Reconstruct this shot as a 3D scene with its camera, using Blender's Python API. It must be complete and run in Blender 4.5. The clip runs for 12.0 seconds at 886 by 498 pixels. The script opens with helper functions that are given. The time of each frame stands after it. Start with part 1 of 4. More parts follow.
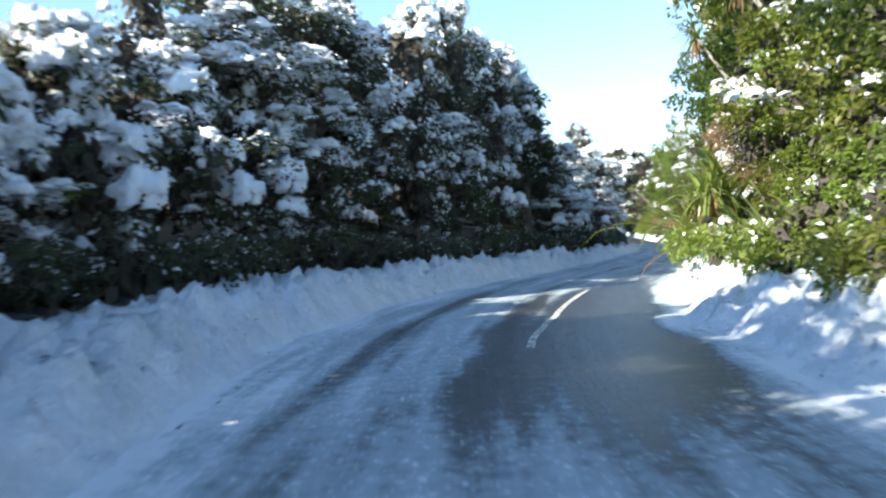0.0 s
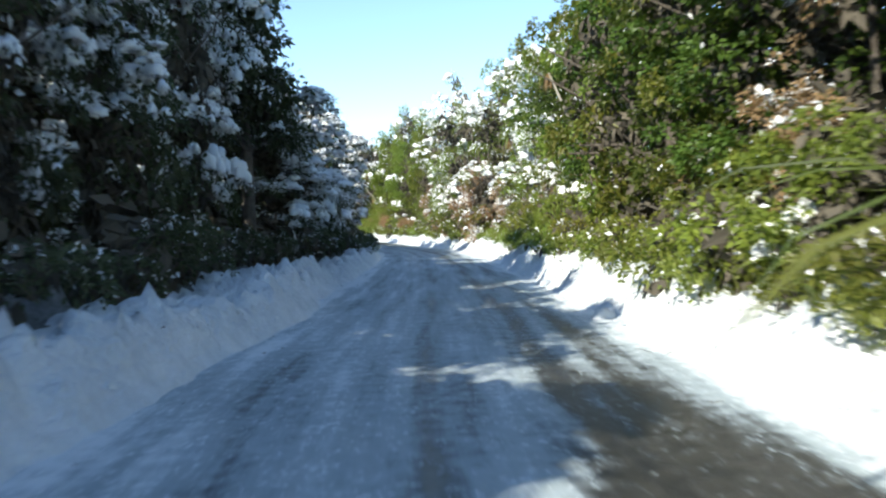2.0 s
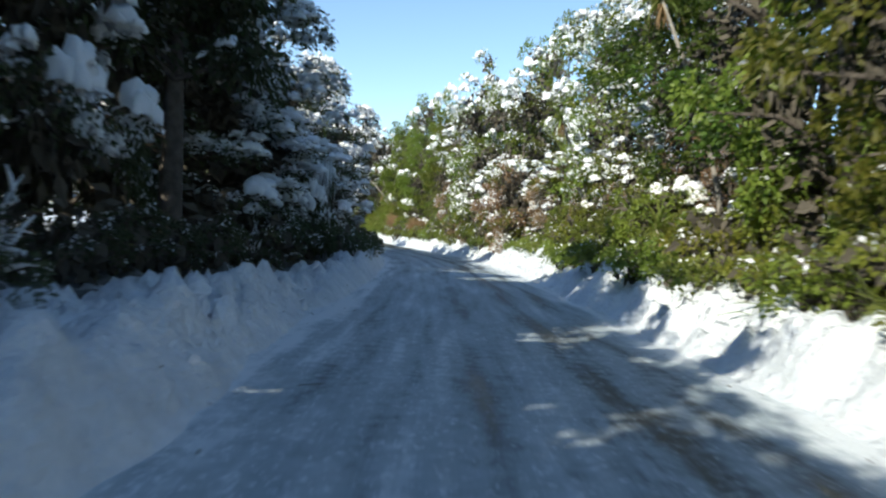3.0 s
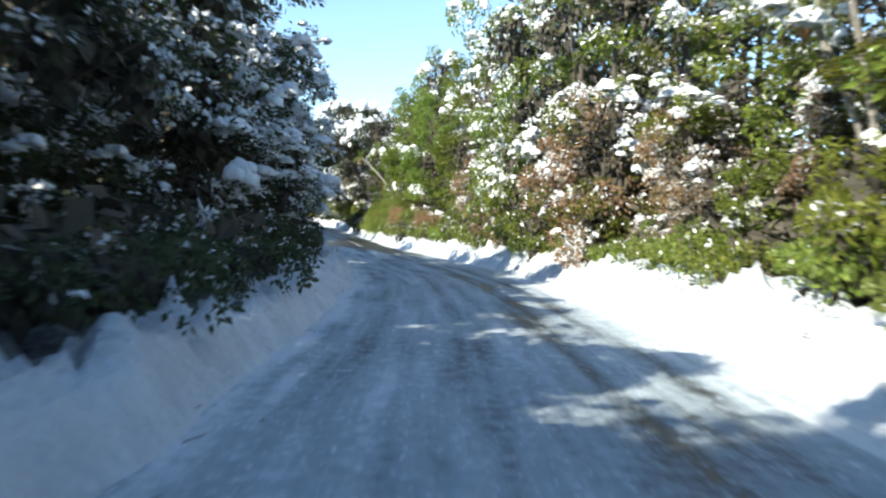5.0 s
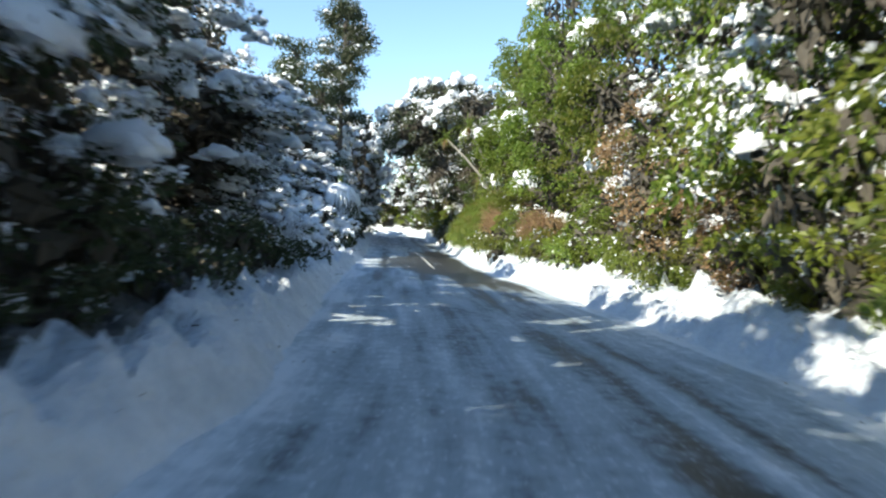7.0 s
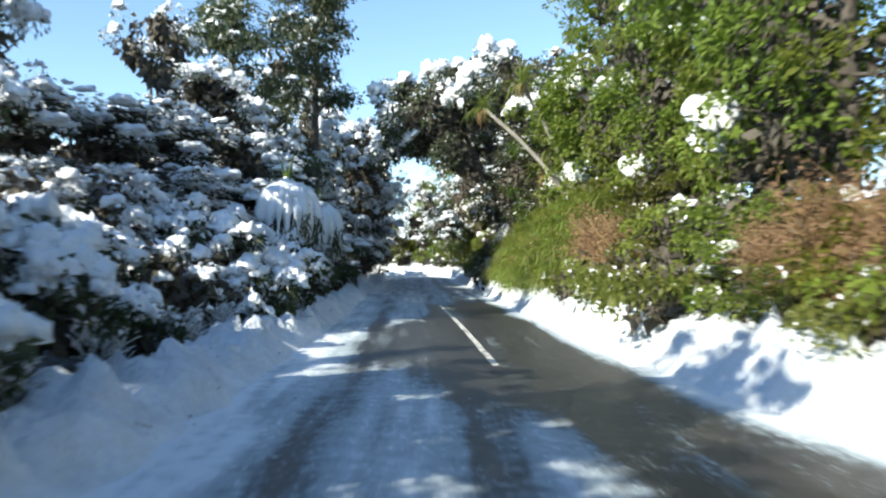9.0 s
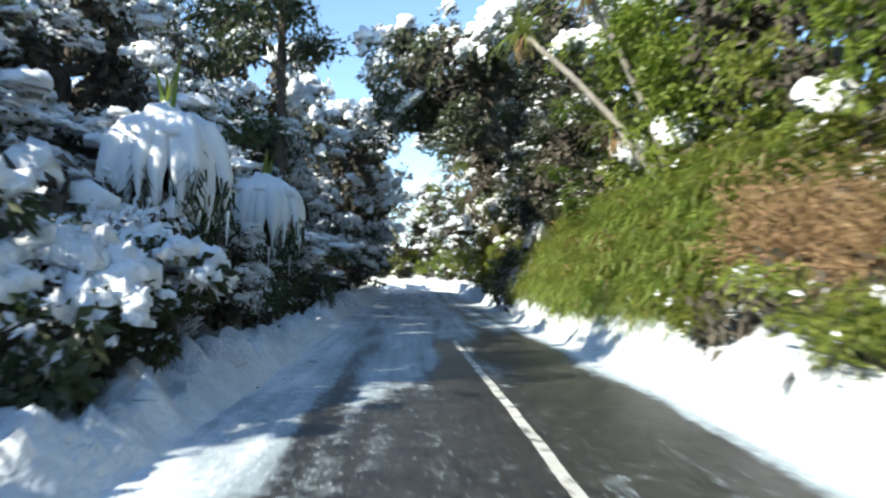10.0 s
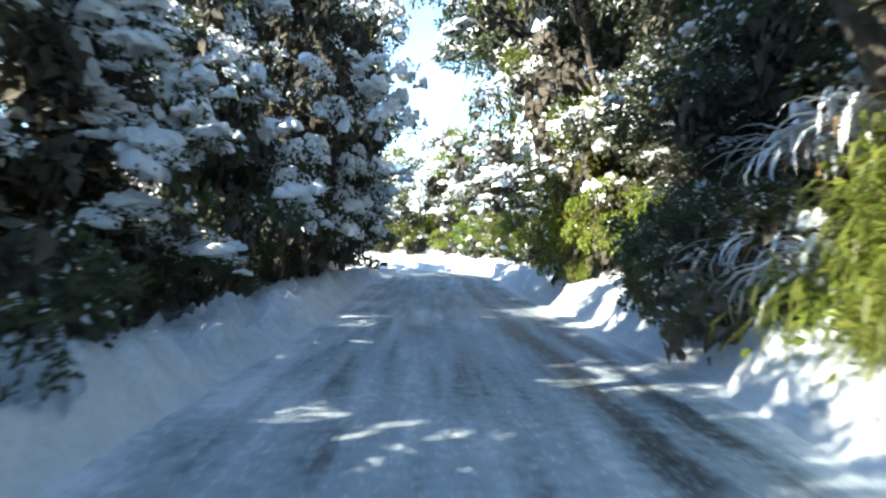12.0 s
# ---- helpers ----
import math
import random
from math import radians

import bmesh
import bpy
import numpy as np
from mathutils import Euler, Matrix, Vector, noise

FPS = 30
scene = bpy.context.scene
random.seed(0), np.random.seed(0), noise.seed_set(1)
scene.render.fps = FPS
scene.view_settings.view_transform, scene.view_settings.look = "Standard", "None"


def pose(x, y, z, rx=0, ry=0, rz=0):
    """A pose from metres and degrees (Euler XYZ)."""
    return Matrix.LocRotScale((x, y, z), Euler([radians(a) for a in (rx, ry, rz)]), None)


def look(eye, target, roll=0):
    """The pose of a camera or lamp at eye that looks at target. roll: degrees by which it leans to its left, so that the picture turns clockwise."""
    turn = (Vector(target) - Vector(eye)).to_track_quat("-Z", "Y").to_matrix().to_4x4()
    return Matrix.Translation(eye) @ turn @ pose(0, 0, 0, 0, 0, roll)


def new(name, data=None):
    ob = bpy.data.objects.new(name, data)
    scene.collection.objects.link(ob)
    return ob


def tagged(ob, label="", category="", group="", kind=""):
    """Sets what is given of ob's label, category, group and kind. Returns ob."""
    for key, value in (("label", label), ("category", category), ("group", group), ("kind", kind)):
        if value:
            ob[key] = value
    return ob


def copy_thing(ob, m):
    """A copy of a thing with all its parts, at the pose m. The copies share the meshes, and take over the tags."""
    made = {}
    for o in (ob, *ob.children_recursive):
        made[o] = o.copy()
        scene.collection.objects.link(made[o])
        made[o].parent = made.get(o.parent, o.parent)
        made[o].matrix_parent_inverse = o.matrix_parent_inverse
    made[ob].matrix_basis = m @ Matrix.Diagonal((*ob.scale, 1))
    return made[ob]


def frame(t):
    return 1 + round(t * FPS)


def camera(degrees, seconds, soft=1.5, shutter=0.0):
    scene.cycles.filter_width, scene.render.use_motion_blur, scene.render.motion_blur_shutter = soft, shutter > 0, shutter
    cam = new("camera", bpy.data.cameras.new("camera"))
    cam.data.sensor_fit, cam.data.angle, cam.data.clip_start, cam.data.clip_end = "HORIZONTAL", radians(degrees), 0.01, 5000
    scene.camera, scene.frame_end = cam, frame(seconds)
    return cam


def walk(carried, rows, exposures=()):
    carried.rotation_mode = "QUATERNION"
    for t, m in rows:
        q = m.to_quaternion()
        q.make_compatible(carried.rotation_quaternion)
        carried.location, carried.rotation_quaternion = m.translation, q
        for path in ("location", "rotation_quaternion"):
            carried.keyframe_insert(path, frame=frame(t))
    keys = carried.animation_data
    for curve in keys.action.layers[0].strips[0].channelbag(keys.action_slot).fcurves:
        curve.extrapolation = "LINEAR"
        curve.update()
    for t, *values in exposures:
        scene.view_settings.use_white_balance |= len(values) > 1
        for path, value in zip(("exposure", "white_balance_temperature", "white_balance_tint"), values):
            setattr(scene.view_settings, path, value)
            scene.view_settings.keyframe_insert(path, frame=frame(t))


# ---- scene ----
cam = camera(56.1, 12.0, soft=2.2, shutter=0.35)
EXPOSURE = 0.75
PATH = [
    (0, (0.008, -0.054, 1.467), (0.008, 1.946, 1.434), -2.1),
    (0.5, (-0.408, 4.091, 1.465), (-0.165, 6.076, 1.425), -4.6),
    (0.8, (-0.4, 6.582, 1.522), (0.011, 8.539, 1.464), -5.4),
    (1, (-0.271, 8.344, 1.482), (0.199, 10.287, 1.443), -4.2),
    (1.5, (0.259, 12.726, 1.481), (0.907, 14.618, 1.433), -2.1),
    (2, (1.15, 16.95, 1.53), (1.845, 18.825, 1.47), -1.3),
    (2.5, (2.448, 21.691, 1.368), (3.127, 23.572, 1.333), 2.5),
    (2.7, (2.993, 23.471, 1.414), (3.674, 25.35, 1.371), 2.8),
    (4.3, (8.369, 38.793, 1.207), (9.039, 40.676, 1.139), 0.7),
    (4.5, (9.061, 40.757, 1.24), (9.735, 42.638, 1.153), 0.0),
    (5, (10.834, 45.859, 1.261), (11.471, 47.754, 1.208), 1.7),
    (5.5, (12.422, 50.783, 1.288), (13.044, 52.683, 1.269), 3.2),
    (6, (14.045, 55.936, 1.235), (14.536, 57.874, 1.205), 4.4),
    (6.5, (15.582, 61.045, 1.223), (15.98, 63.005, 1.208), 4.9),
    (7, (17.018, 66.215, 1.142), (17.407, 68.177, 1.11), 3.1),
    (7.2, (17.531, 68.295, 1.148), (17.918, 70.257, 1.129), 2.7),
    (8.8, (20.142, 85.183, 1.117), (20.474, 87.155, 1.165), 0.3),
    (9, (20.422, 87.286, 1.148), (20.755, 89.257, 1.206), 0.1),
    (9.5, (21.117, 92.557, 1.185), (21.431, 94.532, 1.243), -0.5),
    (9.8, (21.596, 95.727, 1.201), (21.999, 97.686, 1.224), 1.5),
    (10, (21.906, 97.823, 1.213), (22.231, 99.794, 1.303), 0.8),
    (10.5, (22.545, 103.079, 1.324), (22.78, 105.064, 1.396), 1.9),
    (11, (23.373, 108.476, 1.493), (23.659, 110.455, 1.49), 0.8),
    (11.5, (23.987, 113.629, 1.588), (24.28, 115.607, 1.567), 2.0),
    (12, (24.661, 118.757, 1.596), (24.951, 120.736, 1.622), 1.4),
]
walk(cam, [(t, look(eye, target, roll)) for t, eye, target, roll in PATH], [(t, EXPOSURE + e, 6020, 5) for t, e in ((0.0, 0.45), (0.5, 0.58), (1.0, 0.53), (1.5, 0.2), (2.0, 0.1), (2.5, -0.4), (4.5, 0.0), (5.0, 0.15), (5.5, 0.15), (6.5, 0.0), (9.0, 0.1), (9.5, 0.05), (10.5, 0.43), (11.0, 0.58), (11.5, 0.72), (12.0, 1.05))])

# ---- light: a low winter sun from beyond the trees on one side ----
SUN_FROM = Vector((-0.84, -0.545, 0.0)).normalized()
SUN_HEIGHT = 31.0
world = bpy.data.worlds.new("winter_sky")
scene.world = world
world.use_nodes = True
wt = world.node_tree
sky = wt.nodes.new("ShaderNodeTexSky")
sky.sky_type, sky.sun_disc = "NISHITA", False
sky.sun_elevation = radians(SUN_HEIGHT)
sky.sun_rotation = math.atan2(SUN_FROM.x, SUN_FROM.y)
sky.altitude, sky.air_density, sky.dust_density, sky.ozone_density = 900, 1.0, 0.15, 1.2
wt.nodes["Background"].inputs["Strength"].default_value = 0.15
wt.links.new(sky.outputs[0], wt.nodes["Background"].inputs["Color"])
sun = new("sun", bpy.data.lights.new("sun", "SUN"))
sun.data.energy, sun.data.angle, sun.data.color = 5.0, radians(0.5), (1.0, 0.89, 0.72)
aim = SUN_FROM * math.cos(radians(SUN_HEIGHT)) + Vector((0, 0, math.sin(radians(SUN_HEIGHT))))
sun.matrix_world = look(aim * 200, (0, 0, 0))


# ---- materials ----
def material(name, colour, rough=0.6, vary=None, scale=6.0, bump=0.0, bump_scale=30.0, gloss=0.5, translucent=None, island=0.0, sub=0.0, depth=0.03, each=0.0):
    """A surface whose colour drifts between colour and vary with a coarse and a fine noise."""
    m = bpy.data.materials.new(name)
    m.use_nodes = True
    nt = m.node_tree
    n, l = nt.nodes, nt.links
    b = n["Principled BSDF"]
    b.inputs["Roughness"].default_value = rough
    b.inputs["Specular IOR Level"].default_value = gloss
    co = n.new("ShaderNodeTexCoord")
    fac = None
    out = None
    if vary:
        t1, t2 = n.new("ShaderNodeTexNoise"), n.new("ShaderNodeTexNoise")
        t1.inputs["Scale"].default_value, t1.inputs["Detail"].default_value = scale, 4
        t2.inputs["Scale"].default_value, t2.inputs["Detail"].default_value = scale * 9, 3
        for t in (t1, t2):
            l.new(co.outputs["Object"], t.inputs["Vector"])
        ad = n.new("ShaderNodeMath")
        ad.operation = "MULTIPLY_ADD"
        l.new(t2.outputs["Fac"], ad.inputs[0])
        ad.inputs[1].default_value = 0.5
        l.new(t1.outputs["Fac"], ad.inputs[2])
        fac = ad.outputs[0]
        if island:
            g = n.new("ShaderNodeNewGeometry")
            a2 = n.new("ShaderNodeMath")
            a2.operation = "MULTIPLY_ADD"
            l.new(g.outputs["Random Per Island"], a2.inputs[0])
            a2.inputs[1].default_value = island
            l.new(fac, a2.inputs[2])
            fac = a2.outputs[0]
        mr = n.new("ShaderNodeMapRange")
        mr.inputs["From Min"].default_value, mr.inputs["From Max"].default_value = 0.5, 1.0 + island
        l.new(fac, mr.inputs["Value"])
        mx = n.new("ShaderNodeMix")
        mx.data_type = "RGBA"
        mx.inputs[6].default_value, mx.inputs[7].default_value = (*colour, 1), (*vary, 1)
        l.new(mr.outputs[0], mx.inputs[0])
        out = mx.outputs[2]
        if each:
            oi, hs = n.new("ShaderNodeObjectInfo"), n.new("ShaderNodeHueSaturation")
            for key, low, high in (("Hue", 0.5 - 0.045 * each, 0.5 + 0.02 * each), ("Value", 1 - 0.4 * each, 1 + 0.35 * each)):
                r = n.new("ShaderNodeMapRange")
                r.inputs["To Min"].default_value, r.inputs["To Max"].default_value = low, high
                l.new(oi.outputs["Random"], r.inputs["Value"])
                l.new(r.outputs[0], hs.inputs[key])
            l.new(out, hs.inputs["Color"])
            out = hs.outputs[0]
        l.new(out, b.inputs["Base Color"])
    else:
        b.inputs["Base Color"].default_value = (*colour, 1)
    if bump:
        t3, bp = n.new("ShaderNodeTexNoise"), n.new("ShaderNodeBump")
        t3.inputs["Scale"].default_value, t3.inputs["Detail"].default_value = bump_scale, 6
        l.new(co.outputs["Object"], t3.inputs["Vector"])
        bp.inputs["Strength"].default_value, bp.inputs["Distance"].default_value = bump, depth
        l.new(t3.outputs["Fac"], bp.inputs["Height"])
        l.new(bp.outputs[0], b.inputs["Normal"])
    if sub:
        b.inputs["Subsurface Weight"].default_value = sub
        b.inputs["Subsurface Radius"].default_value = (0.06, 0.08, 0.1)
        b.inputs["Subsurface Scale"].default_value = 0.4
    if translucent:
        tr, ms = n.new("ShaderNodeBsdfTranslucent"), n.new("ShaderNodeMixShader")
        ms.inputs[0].default_value = 0.35
        tr.inputs["Color"].default_value = (*translucent, 1)
        l.new(b.outputs[0], ms.inputs[1])
        l.new(tr.outputs[0], ms.inputs[2])
        l.new(ms.outputs[0], n["Material Output"].inputs["Surface"])
    return m


SNOW = material("snow", (0.80, 0.825, 0.84), 0.7, (0.88, 0.895, 0.90), 3.0, 0.5, 22.0, 0.3)
SNOW_DIRTY = material("ploughed_snow", (0.60, 0.645, 0.68), 0.75, (0.83, 0.865, 0.89), 1.6, 1.0, 9.0, 0.3, depth=0.09)
LEAF = material("glossy_leaf", (0.064, 0.098, 0.016), 0.42, (0.205, 0.235, 0.04), 0.9, gloss=0.28, translucent=(0.20, 0.30, 0.03), island=0.6, each=1.0)
LEAF_DEEP = material("deep_green_leaf", (0.030, 0.062, 0.012), 0.42, (0.105, 0.155, 0.026), 0.9, gloss=0.3, translucent=(0.12, 0.20, 0.02), island=0.6, each=0.8)
LEAF_YELLOW = material("yellow_green_leaf", (0.09, 0.13, 0.02), 0.45, (0.23, 0.26, 0.04), 1.2, gloss=0.28, translucent=(0.32, 0.36, 0.05), island=0.6, each=1.0)
LEAF_DARK = material("dark_leaf", (0.048, 0.056, 0.034), 0.6, (0.120, 0.128, 0.072), 0.9, gloss=0.3, translucent=(0.05, 0.09, 0.02), island=0.6, each=1.0)
LEAF_BROWN = material("dry_leaf", (0.22, 0.14, 0.075), 0.75, (0.44, 0.31, 0.17), 1.5, gloss=0.2, translucent=(0.34, 0.21, 0.10), island=0.6, each=0.4)
LEAF_SNOW = material("snow_on_leaf", (0.70, 0.72, 0.74), 0.7, (0.88, 0.89, 0.9), 4.0, gloss=0.3)
# Dark brown of fallen twigs; within crowns the shade is in this colour.
DEEP = material("crown_shade_and_twigs", (0.055, 0.050, 0.040), 0.9, (0.13, 0.112, 0.082), 3.0, island=0.4)
BLADE = material("strap_leaf", (0.10, 0.15, 0.03), 0.35, (0.24, 0.28, 0.07), 2.0, translucent=(0.30, 0.38, 0.06), island=0.6, each=1.0)
STRAW = material("dead_strap_leaf", (0.22, 0.13, 0.06), 0.8, (0.42, 0.29, 0.14), 3.0, translucent=(0.3, 0.18, 0.08), island=0.6)
GRASS = material("bank_grass", (0.055, 0.10, 0.014), 0.5, (0.23, 0.265, 0.05), 1.0, translucent=(0.3, 0.4, 0.06), island=0.6, each=1.0)
BARK = material("bark", (0.05, 0.04, 0.03), 0.9, (0.14, 0.12, 0.10), 5.0, 0.8, 40.0)
BARK_PALE = material("pale_bark", (0.20, 0.18, 0.15), 0.85, (0.40, 0.37, 0.32), 4.0, 0.6, 30.0)
FERN_TRUNK = material("fern_trunk", (0.025, 0.018, 0.012), 0.95, (0.07, 0.05, 0.03), 9.0, 1.0, 50.0)
# Snow-flecked litter, with the shade under the plants put into its dark colour.
LITTER_SHADE = material("snow_flecked_litter_shade", (0.03, 0.026, 0.018), 0.95, (0.30, 0.31, 0.31), 2.5, 1.0, 20.0)
PAINT = material("road_paint", (0.48, 0.47, 0.42), 0.7, (0.74, 0.73, 0.68), 3.0, 0.3, 60.0)


def road_material():
    """Wet asphalt with packed snow over it, by the cover that the mesh carries and a fine noise."""
    m = bpy.data.materials.new("snowy_asphalt")
    m.use_nodes = True
    n, l = m.node_tree.nodes, m.node_tree.links
    b = n["Principled BSDF"]
    at = n.new("ShaderNodeAttribute")
    at.attribute_name = "cover"
    co = n.new("ShaderNodeTexCoord")
    uv = n.new("ShaderNodeMapping")
    uv.inputs["Scale"].default_value = (3.4, 0.22, 1.0)
    l.new(co.outputs["UV"], uv.inputs["Vector"])
    streak, grain, speck, crumb = (n.new("ShaderNodeTexNoise") for _ in range(4))
    l.new(uv.outputs[0], streak.inputs["Vector"])
    streak.inputs["Scale"].default_value, streak.inputs["Detail"].default_value = 1.0, 6
    for t, sc in ((grain, 5.0), (speck, 90.0), (crumb, 16.0)):
        l.new(co.outputs["Object"], t.inputs["Vector"])
        t.inputs["Scale"].default_value, t.inputs["Detail"].default_value = sc, 6

    def maths(op, a, c, d=None):
        q = n.new("ShaderNodeMath")
        q.operation = op
        for i, v in enumerate((a, c, d)):
            if v is None:
                continue
            if isinstance(v, (int, float)):
                q.inputs[i].default_value = v
            else:
                l.new(v, q.inputs[i])
        return q.outputs[0]

    mixed = maths("ADD", maths("MULTIPLY", streak.outputs["Fac"], 1.45), maths("MULTIPLY", grain.outputs["Fac"], 0.75))
    level = maths("ADD", at.outputs["Fac"], maths("SUBTRACT", mixed, 1.10))
    level = maths("ADD", level, maths("MULTIPLY", maths("MAXIMUM", maths("SUBTRACT", crumb.outputs["Fac"], 0.57), 0.0), 4.5))
    mr = n.new("ShaderNodeMapRange")
    mr.interpolation_type = "SMOOTHSTEP"
    mr.inputs["From Min"].default_value, mr.inputs["From Max"].default_value = 0.28, 0.85
    l.new(level, mr.inputs["Value"])
    tar = n.new("ShaderNodeMix")
    tar.data_type = "RGBA"
    tar.inputs[6].default_value, tar.inputs[7].default_value = (0.012, 0.012, 0.012, 1), (0.060, 0.056, 0.048, 1)
    l.new(maths("MULTIPLY_ADD", grain.outputs["Fac"], 1.6, maths("MULTIPLY_ADD", speck.outputs["Fac"], 1.2, -0.95)), tar.inputs[0])
    packed = n.new("ShaderNodeValToRGB")
    ramp = packed.color_ramp.elements
    ramp[0].color, ramp[1].color = (0.14, 0.17, 0.19, 1), (0.76, 0.80, 0.83, 1)
    middle = ramp.new(0.72)
    middle.color = (0.42, 0.485, 0.52, 1)
    l.new(maths("MULTIPLY", level, 0.72), packed.inputs[0])
    mx = n.new("ShaderNodeMix")
    mx.data_type = "RGBA"
    l.new(mr.outputs[0], mx.inputs[0])
    l.new(tar.outputs[2], mx.inputs[6])
    l.new(packed.outputs[0], mx.inputs[7])
    l.new(mx.outputs[2], b.inputs["Base Color"])
    l.new(maths("MULTIPLY_ADD", mr.outputs[0], 0.35, 0.40), b.inputs["Roughness"])
    b.inputs["Specular IOR Level"].default_value = 0.35
    bp = n.new("ShaderNodeBump")
    bp.inputs["Strength"].default_value, bp.inputs["Distance"].default_value = 0.6, 0.02
    l.new(maths("ADD", level, maths("MULTIPLY", speck.outputs["Fac"], 0.25)), bp.inputs["Height"])
    l.new(bp.outputs[0], b.inputs["Normal"])
    return m


def worn_paint(m):
    """Lets the dark road show through the worn paint in flakes."""
    n, l = m.node_tree.nodes, m.node_tree.links
    b = n["Principled BSDF"]
    co, t, r, ms, tr = (n.new(k) for k in ("ShaderNodeTexCoord", "ShaderNodeTexNoise", "ShaderNodeMapRange", "ShaderNodeMixShader", "ShaderNodeBsdfTransparent"))
    t.inputs["Scale"].default_value, t.inputs["Detail"].default_value = 7.0, 8
    r.inputs["From Min"].default_value, r.inputs["From Max"].default_value = 0.52, 0.66
    l.new(co.outputs["Object"], t.inputs["Vector"])
    l.new(t.outputs["Fac"], r.inputs["Value"])
    l.new(r.outputs[0], ms.inputs[0])
    l.new(b.outputs[0], ms.inputs[1])
    l.new(tr.outputs[0], ms.inputs[2])
    l.new(ms.outputs[0], n["Material Output"].inputs["Surface"])


worn_paint(PAINT)
ROAD = road_material()

# ---- the line of the road: x, y and height of the driven lane ----
BENDS = [(-260, -2000, 0), (-14, -100, 0), (-2.5, -40, 0), (-0.9, -12, 0), (-0.35, 4, 0), (0.1, 11.5, 0), (2.3, 21.7, -0.04), (5.6, 31, -0.12),
         (9.0, 40.7, -0.2), (12.4, 50.8, -0.22), (15.6, 61, -0.27), (18.1, 71, -0.32), (20.4, 87, -0.32), (21.9, 97.8, -0.25),
         (23.4, 108.5, -0.06), (24.7, 118.8, 0.08), (27.9, 143.5, 0.28), (29.4, 155, 0.45), (30.4, 163.5, 0.68), (28.4, 171.5, 0.86), (21, 178, 0.98), (4, 184.5, 1.1), (-60, 205, 1.6), (-1500, 700, 4)]


def line_of(points):
    """Even steps of half a metre along a smooth curve through the points."""
    p = np.array(points, float)
    out = []
    for i in range(len(p) - 1):
        a, b, c, d = p[max(i - 1, 0)], p[i], p[i + 1], p[min(i + 2, len(p) - 1)]
        ba, cb, dc = (max(np.linalg.norm(v), 1e-6) for v in (b - a, c - b, d - c))
        m1 = (c - b) / cb if i == 0 else ((b - a) / ba * cb + (c - b) / cb * ba) / (ba + cb)
        m2 = (c - b) / cb if i == len(p) - 2 else ((c - b) / cb * dc + (d - c) / dc * cb) / (cb + dc)
        k = max(2, int(cb / 0.5))
        for u in np.arange(k) / k:
            h = (2 * u**3 - 3 * u**2 + 1, u**3 - 2 * u**2 + u, -2 * u**3 + 3 * u**2, u**3 - u**2)
            out.append(h[0] * b + h[1] * m1 * cb + h[2] * c + h[3] * m2 * cb)
    return np.array(out + [p[-1]])


LINE = line_of(BENDS)
ALONG = np.concatenate([[0], np.cumsum(np.linalg.norm(np.diff(LINE[:, :2], axis=0), axis=1))])
ALONG -= np.interp(0.0, LINE[:, 1], ALONG)
HEADING = np.gradient(LINE[:, :2], axis=0)
HEADING /= np.linalg.norm(HEADING, axis=1)[:, None]


def spot(s, d):
    """Ground plan: s metres along the road, d metres to the right of the driven line."""
    s = np.asarray(s, float)
    x, y = np.interp(s, ALONG, LINE[:, 0]), np.interp(s, ALONG, LINE[:, 1])
    hx, hy = np.interp(s, ALONG, HEADING[:, 0]), np.interp(s, ALONG, HEADING[:, 1])
    near = np.clip(d, -30, 30)
    rest = np.asarray(d) - near
    return x + hy * near + rest * 0.985, y - hx * near - rest * 0.17, np.interp(s, ALONG, LINE[:, 2])


def bump_of(x, y, size, seed=0.0, octaves=3):
    return noise.fractal((x / size, y / size, seed), 0.9, 2.1, octaves)


def smooth(a, b, v):
    u = min(1.0, max(0.0, (v - a) / (b - a)))
    return u * u * (3 - 2 * u)


def along(s, *pairs):
    """A value that changes along the road."""
    return float(np.interp(s, pairs[::2], pairs[1::2]))


def edge_left(s):
    return along(s, 4, -1.7, 14, -2.3, 22, -2.0, 30, -1.75, 44, -1.85, 54, -1.55, 78, -1.6, 90, -1.85, 100, -1.95, 112, -1.8, 130, -2.1, 160, -2.4) + 0.22 * bump_of(s, 0, 6, 1)


def edge_right(s):
    return along(s, 0, 3.5, 20, 3.3, 50, 3.3, 62, 3.1, 80, 3.9, 94, 3.9, 100, 3.2, 108, 3.0, 114, 2.75, 126, 2.9, 135, 3.4, 160, 3.4) + 0.25 * bump_of(s, 0, 5, 2)


def foot_left(s):
    """Where the plants begin."""
    return along(s, -10, -4.5, 9, -4.9, 22, -4.7, 27, -3.7, 32, -3.7, 36, -4.4, 42, -4.0, 48, -2.9, 54, -2.6, 58, -2.45, 63, -2.8, 68, -3.0, 74, -2.65, 80, -3.1, 90, -3.1, 98, -3.6, 104, -3.2, 112, -2.95, 118, -2.95, 124, -2.85, 129, -3.2, 134, -3.8, 157, -4.5)


def foot_right(s):
    return along(s, 0, 5.6, 18, 5.2, 24, 4.5, 29, 4.4, 36, 4.9, 48, 4.7, 60, 5.3, 90, 5.4, 97, 4.7, 104, 4.35, 109, 3.85, 114, 3.5, 120, 3.4, 127, 3.55, 134, 3.8, 144, 4.3, 160, 5.0)


